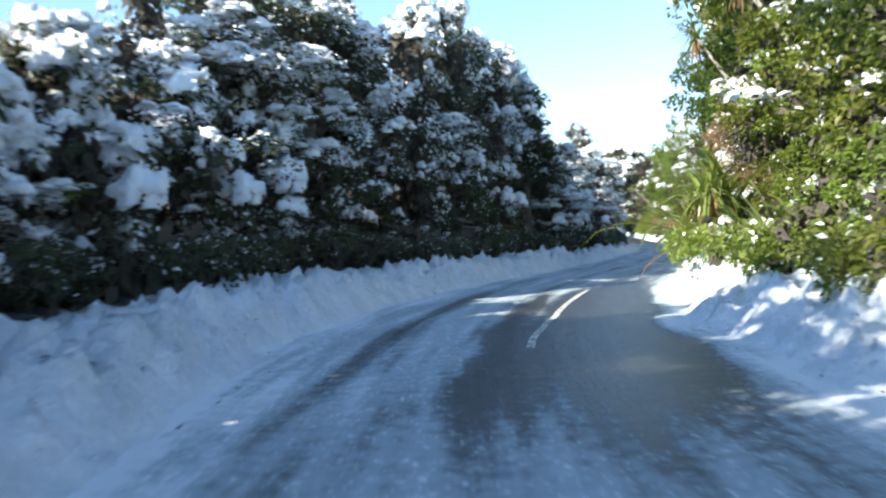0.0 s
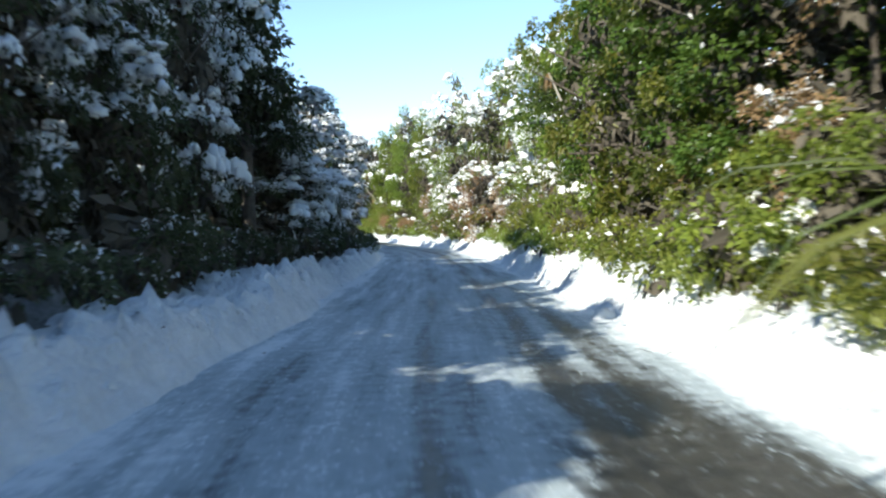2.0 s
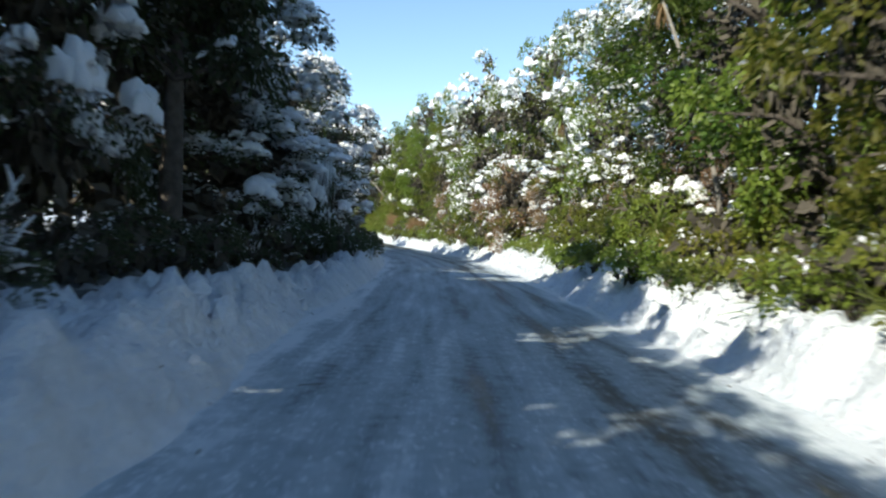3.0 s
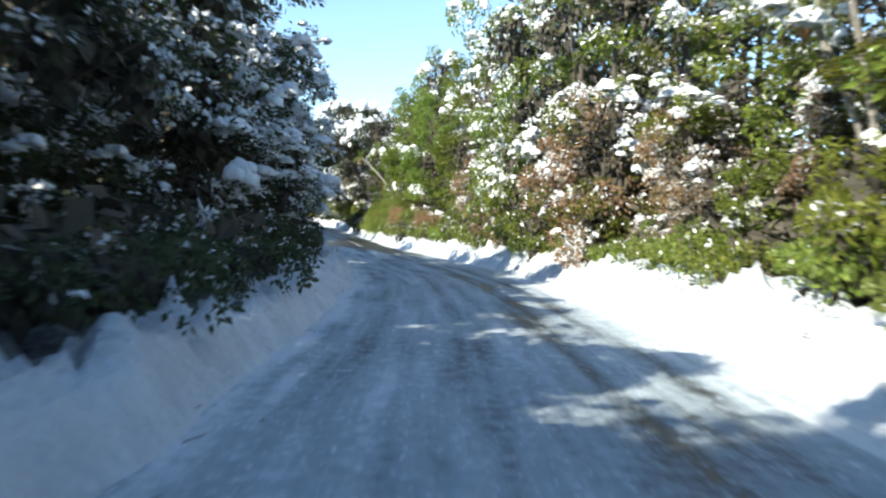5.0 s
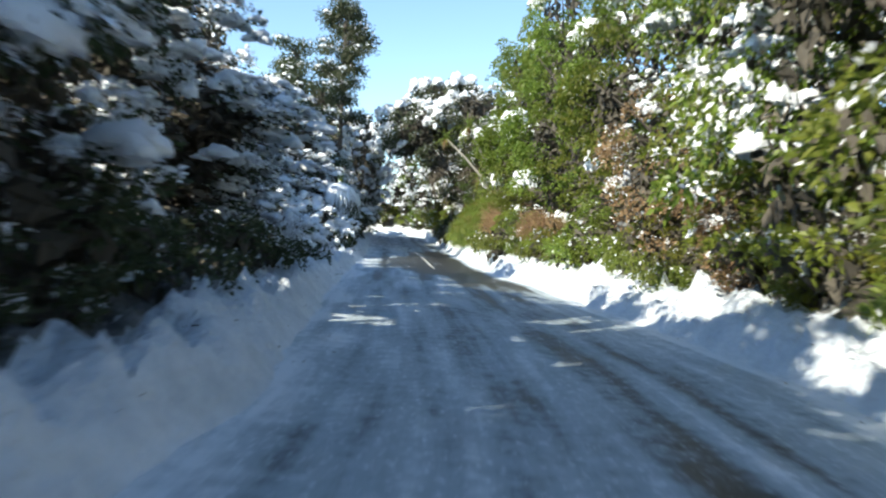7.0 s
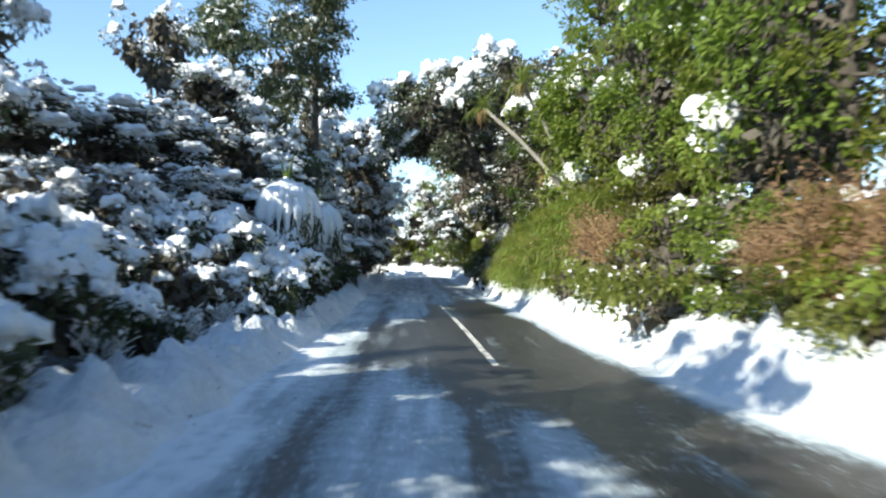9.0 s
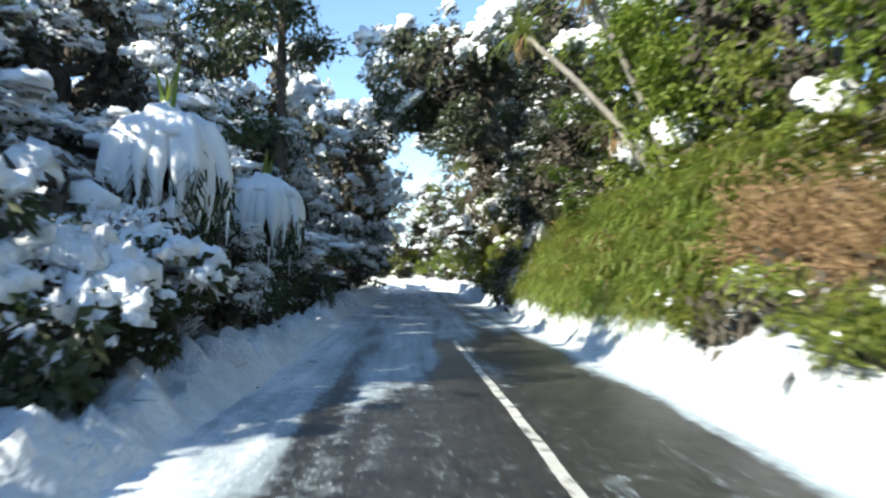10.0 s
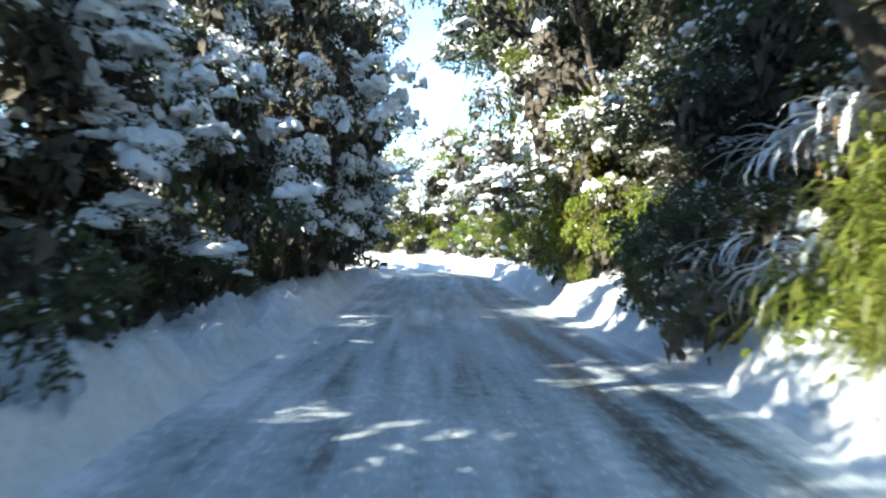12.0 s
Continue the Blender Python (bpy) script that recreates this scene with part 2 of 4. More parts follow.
def rise(s, d):
    """Height of the snow over the road at a spot of the plan."""
    if d < 0:
        q = edge_left(s) - d
        if q < 0:
            return -0.04
        wide = max(0.6, along(s, 4, 0.36, 30, 0.36, 44, 0.55) * (edge_left(s) - foot_left(s)))
        crest = along(s, 4, 0.60, 30, 0.58, 44, 0.46, 88, 0.44, 98, 0.28, 126, 0.30, 142, 0.44) + 0.12 * bump_of(s, 3, 7, 3) + along(s, 40, 0.16, 50, 0.10) * bump_of(s, 4, 1.7, 31)
        h = crest * smooth(0, wide, q) + 0.25 * smooth(1.4, 5, q) + 0.05 * max(0, q - 5) ** 0.8
        h -= 0.10 * smooth(wide, wide + 0.9, q) * (1 - smooth(wide + 0.9, wide + 2.5, q))
        lump = smooth(0.1, 0.9, q)
    else:
        q = d - edge_right(s)
        if q < 0:
            return -0.04
        foot = foot_right(s) - edge_right(s)
        crest = 0.64 + 0.16 * bump_of(s, 5, 7, 4) + 0.20 * bump_of(s, 8, 2.4, 32)
        h = crest * smooth(0, max(0.9, 0.8 * foot) + 0.4 * bump_of(s, 2, 1.9, 33), q) + 1.6 * smooth(foot, foot + 2.4, q) + 0.18 * max(0, q - 4)
        lump = smooth(0.05, 0.8, q)
    return min(h, 5.0) - 0.04 * (1 - lump)


def ground_z(s, d):
    return float(spot(s, d)[2]) + rise(s, d)


def mesh_ob(name, verts, faces, mats, parent=None, index=None, shade=False, label="", kind=""):
    me = bpy.data.meshes.new(name)
    me.from_pydata([tuple(v) for v in verts], [], [tuple(f) for f in faces])
    for m in mats:
        me.materials.append(m)
    if index is not None:
        me.polygons.foreach_set("material_index", np.asarray(index, np.int32))
    if shade:
        me.polygons.foreach_set("use_smooth", np.ones(len(faces), bool))
    ob = new(name, me)
    if parent:
        ob.parent = parent
    if label:
        ob["label"] = label
    if kind:
        ob["kind"] = kind
    return ob


def sheet(name, ss, ds, height, mats):
    """A grid over the plan."""
    verts, faces = [], []
    for s in ss:
        xs, ys, z0 = spot(np.full(len(ds), s), np.array(ds))
        for j, d in enumerate(ds):
            verts.append((xs[j], ys[j], z0[j] + height(s, d, xs[j], ys[j])))
    w = len(ds)
    for i in range(len(ss) - 1):
        for j in range(w - 1):
            a = i * w + j
            faces.append((a, a + 1, a + w + 1, a + w))
    return mesh_ob(name, verts, faces, mats, shade=True)


# ---- ground: snow from the road's edges to the horizon ----
def snow_height(s, d, x, y):
    h = rise(s, d)
    away = -d + edge_left(s) if d < 0 else d - edge_right(s)
    if away > 0:
        k = smooth(0.0, 0.5, away) * (1 if abs(d) < 30 else 0.3)
        near = 1 - smooth(6, 14, abs(d))
        heap = smooth(0.1, 0.7, away) * (1 - smooth(1.8, 3.0, away))
        clod = noise.voronoi((x * 1.5, y * 1.5, 2.0))[0]
        crumb = noise.voronoi((x * 4.0, y * 4.0, 5.0))[0]
        h += k * (0.15 * bump_of(x, y, 1.6, 7) + near * 0.17 * bump_of(x, y, 0.55, 8, 3))
        h += near * heap * (0.80 * max(0, 0.45 - clod[0]) + 0.62 * max(0, 0.5 - crumb[0]))
    return h


far = [30, 45, 80, 160, 400, 900, 1800]
ds = [-v for v in far[::-1]] + list(np.linspace(-20, -7, 14)) + list(np.arange(-6.6, -1.5, 0.10)) + [-1.1, 0, 1.5, 2.6] + list(np.arange(2.75, 7.2, 0.13)) + list(np.linspace(7.6, 22, 14)) + far
ss = [-1700, -800, -300, -120, -60, -40] + list(np.arange(-25, -4, 1.0)) + list(np.arange(-4, 2, 0.25)) + list(np.arange(2, 44, 0.12)) + list(np.arange(44, 140, 0.19)) + list(np.arange(140, 215, 0.8)) + [217, 222, 230, 245, 270, 320, 420, 700, 1200, 1900]
ground = sheet("ground", ss, ds, snow_height, [SNOW_DIRTY, LITTER_SHADE])
# Faces under the plants get the dark ground, so gaps between leaves look shaded.
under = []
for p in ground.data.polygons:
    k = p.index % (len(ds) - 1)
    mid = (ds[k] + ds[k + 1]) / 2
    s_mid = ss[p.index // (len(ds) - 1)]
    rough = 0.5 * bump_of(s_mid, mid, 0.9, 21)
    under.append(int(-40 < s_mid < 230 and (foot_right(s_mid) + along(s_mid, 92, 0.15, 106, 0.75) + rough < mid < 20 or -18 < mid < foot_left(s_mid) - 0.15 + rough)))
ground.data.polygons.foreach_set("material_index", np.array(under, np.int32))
tagged(ground, "deep white snow ploughed into lumpy banks beside the road", "ground", kind="structure")


# ---- road ----
def bare(s):
    """How far the asphalt is worn free of snow."""
    return max(smooth(4, 9, s) * (1 - smooth(20, 31, s)), smooth(90, 95, s) * (1 - smooth(118, 126, s)))


def cover(s, d):
    """Packed snow over the asphalt, 0 to 1."""
    wob = 0.10 * bump_of(s, 1, 11, 12)

    def rut(at, wide):
        return math.exp(-((d - at - wob) / wide) ** 2)

    c = 0.92
    b = bare(s)
    c -= (0.12 + 0.30 * b) * rut(-0.95, 0.24)
    c -= (0.20 + 0.25 * b) * rut(0.55, 0.25)
    c -= (0.42 + 0.1 * b) * rut(1.75, 0.26)
    c -= 0.30 * rut(2.55, 0.22)
    rim = along(s, 0, 0.6, 12, 0.6, 18, 0.8, 22, 1.5, 26, 2.1, 34, 2.2, 90, 2.4, 97, 1.7, 100, 0.6, 103, -0.9, 109, -0.8, 112, 0.0, 115, 0.7, 122, 1.2)
    c -= b * 0.74 * smooth(-0.7, 0.6, d - rim + 0.40 * bump_of(s, 9, 3, 14) + 0.22 * bump_of(s, d * 4, 0.9, 16)) * (1 - smooth(edge_right(s) - 0.5, edge_right(s) + 0.1, d))
    c += 0.18 * bump_of(s, d * 3, 4, 13) + 0.2 * b * max(0.0, bump_of(s, d * 5, 5, 17))
    c += 0.5 * smooth(edge_right(s) - 0.5, edge_right(s) + 0.1, d) + 0.55 * (1 - smooth(-0.55, 0.75, d - edge_left(s) + 0.5 * bump_of(s, d * 2, 2.2, 15)))
    return min(1.4, max(0.0, c))


road_s, road_d = list(np.arange(-30, 215, 0.36)), list(np.linspace(-3.0, 4.2, 61))
road = sheet("road", road_s, road_d, lambda s, d, x, y: 0.02 * min(1.0, cover(s, d)) - 0.012 * (d - 0.8) ** 2 / 9, [ROAD])
tagged(road, "wet dark asphalt road under packed snow with tyre tracks", "road", kind="structure")
values = np.array([cover(s, d) for s in road_s for d in road_d], np.float32)
road.data.attributes.new("cover", "FLOAT", "POINT").data.foreach_set("value", values)
uvs = road.data.uv_layers.new(name="plan")
plan = np.array([(d, s) for s in road_s for d in road_d], np.float32)
loops = np.empty(len(road.data.loops), np.int32)
road.data.loops.foreach_get("vertex_index", loops)
uvs.data.foreach_set("uv", plan[loops].ravel())


def line_at(s):
    return along(s, 8, 0.95, 11.5, 1.12, 14.5, 1.35, 20.4, 1.5, 34, 1.45, 97, 1.2, 102, 1.14, 106, 1.05, 113, 0.88, 118, 0.8, 124, 0.8)


def centre_line(a, b):
    """A painted strip on the crown of the road."""
    verts, faces = [], []
    steps = np.arange(a, b, 0.25)
    for s in steps:
        for off in (-0.055, 0.0, 0.055):
            x, y, z = spot(s, line_at(s) + off + 0.006 * math.sin(s * 3.1))
            verts.append((float(x), float(y), float(z) + 0.012))
    for i in range(len(steps) - 1):
        for k in range(2):
            q = i * 3 + k
            faces.append((q, q + 1, q + 4, q + 3))
    strip = mesh_ob("road_marking", verts, faces, [PAINT], shade=True)
    return tagged(strip, "worn white painted centre line on the asphalt", "road marking", kind="structure")


centre_line(10.5, 21.5)
centre_line(102.5, 119)


# ---- plants ----
def unit(v):
    return v / np.maximum(np.linalg.norm(v, axis=-1, keepdims=True), 1e-9)


def leaf_quads(rng, at, out, length, width, droop=0.3):
    """Folded leaves that start at the points and grow outwards."""
    n = len(at)
    axis = unit(out * 0.8 + rng.normal(0, 0.55, (n, 3)) - np.array([0, 0, droop]))
    side = unit(np.cross(axis, out + rng.normal(0, 0.45, (n, 3)) + 1e-3))
    up = unit(np.cross(side, axis))
    ln, wd = (length * rng.uniform(0.7, 1.3, (n, 1)), width * rng.uniform(0.7, 1.3, (n, 1)))
    mid = at + axis * ln * 0.45
    v = np.stack([at, mid + side * wd * 0.5 + up * wd * 0.12, at + axis * ln - np.array([0, 0, 0.15]) * ln, mid - side * wd * 0.5 + up * wd * 0.12], 1).reshape(-1, 3)
    return v, np.arange(n * 4).reshape(-1, 4), up[:, 2]


def tube(points, radii, sides=6):
    """A tapered round bar through the points."""
    pts = np.array(points, float)
    verts, faces = [], []
    for i, p in enumerate(pts):
        t = unit(pts[min(i + 1, len(pts) - 1)] - pts[max(i - 1, 0)])
        a = unit(np.cross(t, (0.3, 0.9, 0.2)))
        b = np.cross(t, a)
        for k in range(sides):
            w = 2 * math.pi * k / sides
            verts.append(p + radii[i] * (a * math.cos(w) + b * math.sin(w)))
    for i in range(len(pts) - 1):
        for k in range(sides):
            j = (k + 1) % sides
            faces.append((i * sides + k, i * sides + j, (i + 1) * sides + j, (i + 1) * sides + k))
    faces.append(tuple(range((len(pts) - 1) * sides, len(pts) * sides)))
    return verts, faces


def join(pieces):
    verts, faces = [], []
    for v, f in pieces:
        k = len(verts)
        verts.extend(v)
        faces.extend(tuple(int(i) + k for i in face) for face in f)
    return verts, faces


def ball(level):
    bm = bmesh.new()
    bmesh.ops.create_icosphere(bm, subdivisions=level, radius=1)
    v = np.array([w.co[:] for w in bm.verts])
    f = [tuple(w.index for w in face.verts) for face in bm.faces]
    bm.free()
    return v, f


BALL2, BALL3 = ball(2), ball(3)
BALL2, BALL3 = ((v, [f for f in faces if max(v[i, 2] for i in f) > -0.3]) for v, faces in (BALL2, BALL3))


def snow_lump(rng, centre, size, base=BALL2, grain=0.13, pinch=0.35, brim=0.22):
    """An uneven heap of snow with a soft top and a ragged underside."""
    v, f = base
    ph = rng.uniform(0, 20, 3)
    wave = 1 + 0.25 * np.sin(v[:, :1] * 3.1 + ph[0]) * np.sin(v[:, 1:2] * 3.7 + ph[1]) + 0.2 * np.sin(v[:, :1] * 6.3 + v[:, 1:2] * 5.1 + ph[2]) + rng.uniform(-grain, grain, (len(v), 1)) * (0.15 if len(v) > 100 else 1)
    w = v * wave
    w[:, :2] *= 1 - pinch * np.clip(v[:, 2:3], 0, 1)
    w[:, 2] = np.where(w[:, 2] < 0, w[:, 2] * 0.4 + rng.uniform(-0.35, 0.05, len(v)) * (0.3 if len(v) > 100 or grain < 0.1 else 1.0) * (v[:, 2] < -0.1), w[:, 2])
    a, tip = rng.uniform(0, 6.28), rng.uniform(-0.35, 0.35)
    w[:, 2] += tip * w[:, 0] - brim * (w[:, 0] ** 2 + w[:, 1] ** 2)
    r = np.array([[math.cos(a), -math.sin(a), 0], [math.sin(a), math.cos(a), 0], [0, 0, 1]])
    return (w * np.array(size)) @ r.T + centre, f


def snow_heap(rng, centre, size, base=BALL2, peak=0.2):
    """A soft heap grown together from rounded knobs of snow, the smaller ones slumping round its foot."""
    size = np.array(size)
    bits = [snow_lump(rng, np.array(centre), size * (0.85, 0.85, 0.8), base, 0.04, peak, 0.08)]
    for _ in range(rng.integers(3, 7)):
        a, k, r = rng.uniform(0, 6.283), rng.uniform(0.35, 0.68), rng.uniform(0.3, 0.95)
        o = np.array([math.cos(a) * r, math.sin(a) * r, 0.5 - 1.1 * r ** 1.5 + rng.uniform(-0.15, 0.15)]) * size
        bits.append(snow_lump(rng, centre + o, size * k * (1, 1, rng.uniform(0.85, 1.2)), base, 0.05, 0.05, 0.05))
    return join(bits)


def empty(name, label, category, group=""):
    return tagged(new(name), label, category, group)


def crown_points(rng, count, base, top, radius, profile, front=0.75):
    """Centres of leaf clusters over the outside of a crown; most of them on the side towards the road (-y)."""
    u = rng.uniform(0, 1, count) ** 0.9
    ang = np.where(rng.uniform(0, 1, count) < front, rng.uniform(-math.pi, 0, count), rng.uniform(0, math.pi, count))
    lobe = 1 + 0.22 * np.sin(ang * 3 + u * 7 + rng.uniform(0, 6)) + 0.12 * np.sin(ang * 7 - u * 11)
    r = radius * profile(u) * lobe * rng.uniform(0.72, 1.05, count)
    return np.stack([r * np.cos(ang), r * np.sin(ang), base + (top - base) * u], 1), u


def full(u):
    return 0.72 + 0.42 * np.sin(np.pi * np.clip(u * 0.95, 0, 1)) ** 0.8 - 0.42 * u ** 3


def arching(u):
    return 0.62 + 0.62 * np.sin(np.pi * np.clip(u * 0.72, 0, 1)) - 0.45 * u ** 5


def broad_tree(name, label, seed, height, radius, leaf, load, frost, count=4800, clusters=95, size=(0.15, 0.085), base=0.3, profile=full, bark=BARK, group="", heap=0.24, limbs=5, lump=BALL2, many=(1, 4), soft=False):
    """A leafy tree or tall shrub: trunk, limbs, dark inner leaves in place of shade, a crown of leaves in layered
    clusters and the snow that lies on it.
    """
    rng = np.random.default_rng(seed)
    thing = empty(name, label, "tree" if height > 4 else "shrub", group)
    lobes = max(8, clusters // 4)
    hub, up_hub = crown_points(rng, lobes, base + 0.15, height - 0.35, radius * 0.88, profile)
    reach = rng.uniform(0.38, 0.80, lobes) * (radius / 2.0) ** 0.5
    laden = rng.uniform(0, 1, lobes) < load * (0.45 + 0.9 * up_hub)
    of = rng.integers(0, lobes, clusters)
    turn = unit(rng.normal(0, 1, (clusters, 3)) + unit(hub[of] * (1, 1, 0)) * 0.9 + (0, 0, 0.25))
    c, u = hub[of] + turn * reach[of][:, None] * (0.85, 0.85, 0.7), up_hub[of]
    cr = rng.uniform(0.22, 0.46, clusters) * (radius / 2.0) ** 0.5
    laden = laden[of] & (turn[:, 2] > -0.15)
    lean = rng.uniform(-0.3, 0.3, 2) * (3.2 if base > 3 else 1)
    pts = [(lean[0] * k * k, lean[1] * k * k, height * 0.9 * k - 0.3) for k in np.linspace(0, 1, 6)]
    mesh_ob("trunk", *tube(pts, np.linspace(0.05 + height * 0.016, 0.03, 6), 7), [bark], thing, shade=True)
    for i in rng.choice(clusters, limbs, replace=False):
        z0 = max(0.1, c[i, 2] * rng.uniform(0.45, 0.75))
        k = z0 / (height * 0.9)
        a = np.array([lean[0] * k * k, lean[1] * k * k, z0])
        m = (a + c[i]) / 2 + np.array([0, 0, 0.2])
        mesh_ob("limb", *tube([a, m, c[i]], [0.05, 0.035, 0.012], 5), [bark], thing, shade=True)
    # Dark leaves fill the core, standing in for shade and stopping stray sun.
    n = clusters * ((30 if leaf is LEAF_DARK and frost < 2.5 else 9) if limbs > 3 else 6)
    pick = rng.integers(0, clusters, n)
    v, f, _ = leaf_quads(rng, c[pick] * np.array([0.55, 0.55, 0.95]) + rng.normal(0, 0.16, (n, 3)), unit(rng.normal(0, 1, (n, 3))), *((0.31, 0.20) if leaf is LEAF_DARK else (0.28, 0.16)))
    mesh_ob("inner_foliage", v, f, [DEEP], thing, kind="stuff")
    n = count
    pick = rng.choice(clusters, n, p=cr**2 / (cr**2).sum())
    d = unit(rng.normal(0, 1, (n, 3)) + np.array([0, 0, 0.5]) + unit(c[pick] * np.array([1, 1, 0])) * 0.7)
    at = c[pick] + d * cr[pick][:, None] * rng.uniform(0.5, 1.0, (n, 1)) ** 0.6 * np.array([1, 1, 0.62])
    v, f, up = leaf_quads(rng, at, unit(d + np.array([0, 0, 0.3])), *size)
    patch = np.sin(at @ np.array([4.1, 2.3, 3.7]) + seed) * np.sin(at @ np.array([-2.2, 4.6, 2.9]) + 2 * seed) + 0.5 * np.sin(at @ np.array([9.1, -7.3, 8.7]))
    icy = np.where(laden, 1.9, 0.45)[pick] * np.clip(d[:, 2] + 0.55, 0, 1)
    white = rng.uniform(0, 1, n) < frost * np.clip(0.4 + 1.1 * u[pick], 0.4, 1.3) * icy * np.clip(0.6 + 1.8 * patch, 0.15 * (frost > 0.3), 3.0)
    mesh_ob("crown", v, f, [leaf, LEAF_SNOW], thing, white.astype(int), kind="stuff")
    heaps = []
    for i in range(clusters):
        if laden[i]:
            for _ in range(rng.integers(*many)):
                k = heap * min(1.5 if soft else 2.1, rng.lognormal(0, 0.46))
                o = rng.normal(0, 0.5, 3) * cr[i] * (1, 1, 0)
                drop = cr[i] * 0.55 - 0.5 * (o[0] ** 2 + o[1] ** 2) / cr[i]
                heaps.append(snow_heap(rng, c[i] + o + (0, 0, drop), (k * rng.uniform(0.9, 1.5), k * rng.uniform(0.8, 1.1), k * rng.uniform(0.75, 1.35)), lump, 0.1 if soft else 0.45 if rng.uniform() < 0.25 else 0.15))
    if heaps:
        mesh_ob("snow_load", *join(heaps), [SNOW], thing, shade=True, label="white heaps of snow on the branches", kind="stuff")
    return thing


def blades(rng, n, origin, length, width, lift, droop, spread=(0, 2 * math.pi), steps=5, start=0.05):
    """Long strap leaves that arch out of one place."""
    verts, faces = [], []
    for _ in range(n):
        a = rng.uniform(*spread)
        e = rng.uniform(*lift)
        ln = rng.uniform(*length)
        w = width * rng.uniform(0.7, 1.2)
        side = np.array([-math.sin(a), math.cos(a), 0])
        o = np.array(origin) + rng.normal(0, start, 3) * (1, 1, 0.4)
        p, ang, k = o, e, len(verts)
        bend = droop * rng.uniform(0.6, 1.4)
        for i in range(steps + 1):
            u = i / steps
            half = w * 0.5 * (min(1, 0.6 + u * 1.6) * (1 - u ** 3) + 0.02)
            fold = np.array([0, 0, half * 0.35])
            verts += [p + side * half + fold, p, p - side * half + fold]
            ang -= bend / steps * (0.4 + 1.2 * u)
            p = p + ln / steps * np.array([math.cos(a) * math.cos(ang), math.sin(a) * math.cos(ang), math.sin(ang)])
            if i:
                b = k + (i - 1) * 3
                faces += [(b, b + 1, b + 4, b + 3), (b + 1, b + 2, b + 5, b + 4)]
    return verts, faces


def each_blade(name, rng, n, mat, thing, *args, label="", **keys):
    """Strap leaves as parts of their own."""
    for _ in range(n):
        mesh_ob(name, *blades(rng, 1, *args, **keys), [mat], thing, label=label)


def flax(label, seed, n=46, length=(0.9, 1.7), width=0.085, snow=0.5, mat=BLADE, lift=(0.5, 1.45), droop=1.5, name="flax_clump", category="flax"):
    rng = np.random.default_rng(seed)
    thing = empty(name, label, category, "strap-leaved clumps on the bank")
    if name == "grass_clump":
        mesh_ob("leaf_fan", *blades(rng, n, (0, 0, 0), length, width, lift, droop, start=0.16, steps=4), [mat], thing, kind="stuff")
        return thing
    each_blade("leaf", rng, n, mat, thing, (0, 0, 0), length, width, lift, droop, start=0.14)
    each_blade("dead_leaf", rng, n // 5, STRAW, thing, (0, 0, 0.05), (0.6, 1.1), width * 0.8, (0.0, 0.7), 1.6, start=0.14)
    for _ in range(int(4 * snow + 0.5)):
        mesh_ob("snow_pad", *snow_lump(rng, rng.normal(0, 0.3, 3) * (1, 1, 0.3) + (0, -0.1, 0.45), (rng.uniform(0.14, 0.24), rng.uniform(0.11, 0.18), rng.uniform(0.1, 0.17)), BALL3, 0.2, 0.1, 0.1), [SNOW], thing, shade=True, label="white snow caught between the leaves")
    return thing


def rosette_tree(label, seed, tips, n=44, length=(0.6, 1.0), width=0.055, thick=0.06, snow=0.4, dead=16):
    """Thin pale stems that lean to their tips and end in tufts of narrow leaves, dead ones hanging below."""
    rng = np.random.default_rng(seed)
    thing = empty("rosette_tree", label, "tree", "tufted trees on the bank")
    for tip in tips:
        tip = np.array(tip, float)
        pts = [tip * (q ** 1.5, q ** 1.5, q) for q in (0.0, 0.25, 0.5, 0.75, 1.0)]
        mesh_ob("stem", *tube(pts, np.linspace(thick * 1.3, thick * 0.75, 5), 7), [BARK_PALE], thing, shade=True)
        each_blade("leaf", rng, n, BLADE, thing, tip, length, width, (-0.5, 1.5), 1.3)
        each_blade("dead_leaf", rng, dead, STRAW, thing, tip - (0, 0, 0.1), (0.4, 0.8), width * 0.9, (-1.3, -0.5), 0.5, label="hanging brown dead leaf")
        if rng.uniform() < snow:
            mesh_ob("snow_pad", *snow_lump(rng, tip + (0, 0, 0.2), (0.32, 0.28, 0.16), BALL3), [SNOW], thing, shade=True)
    return thing


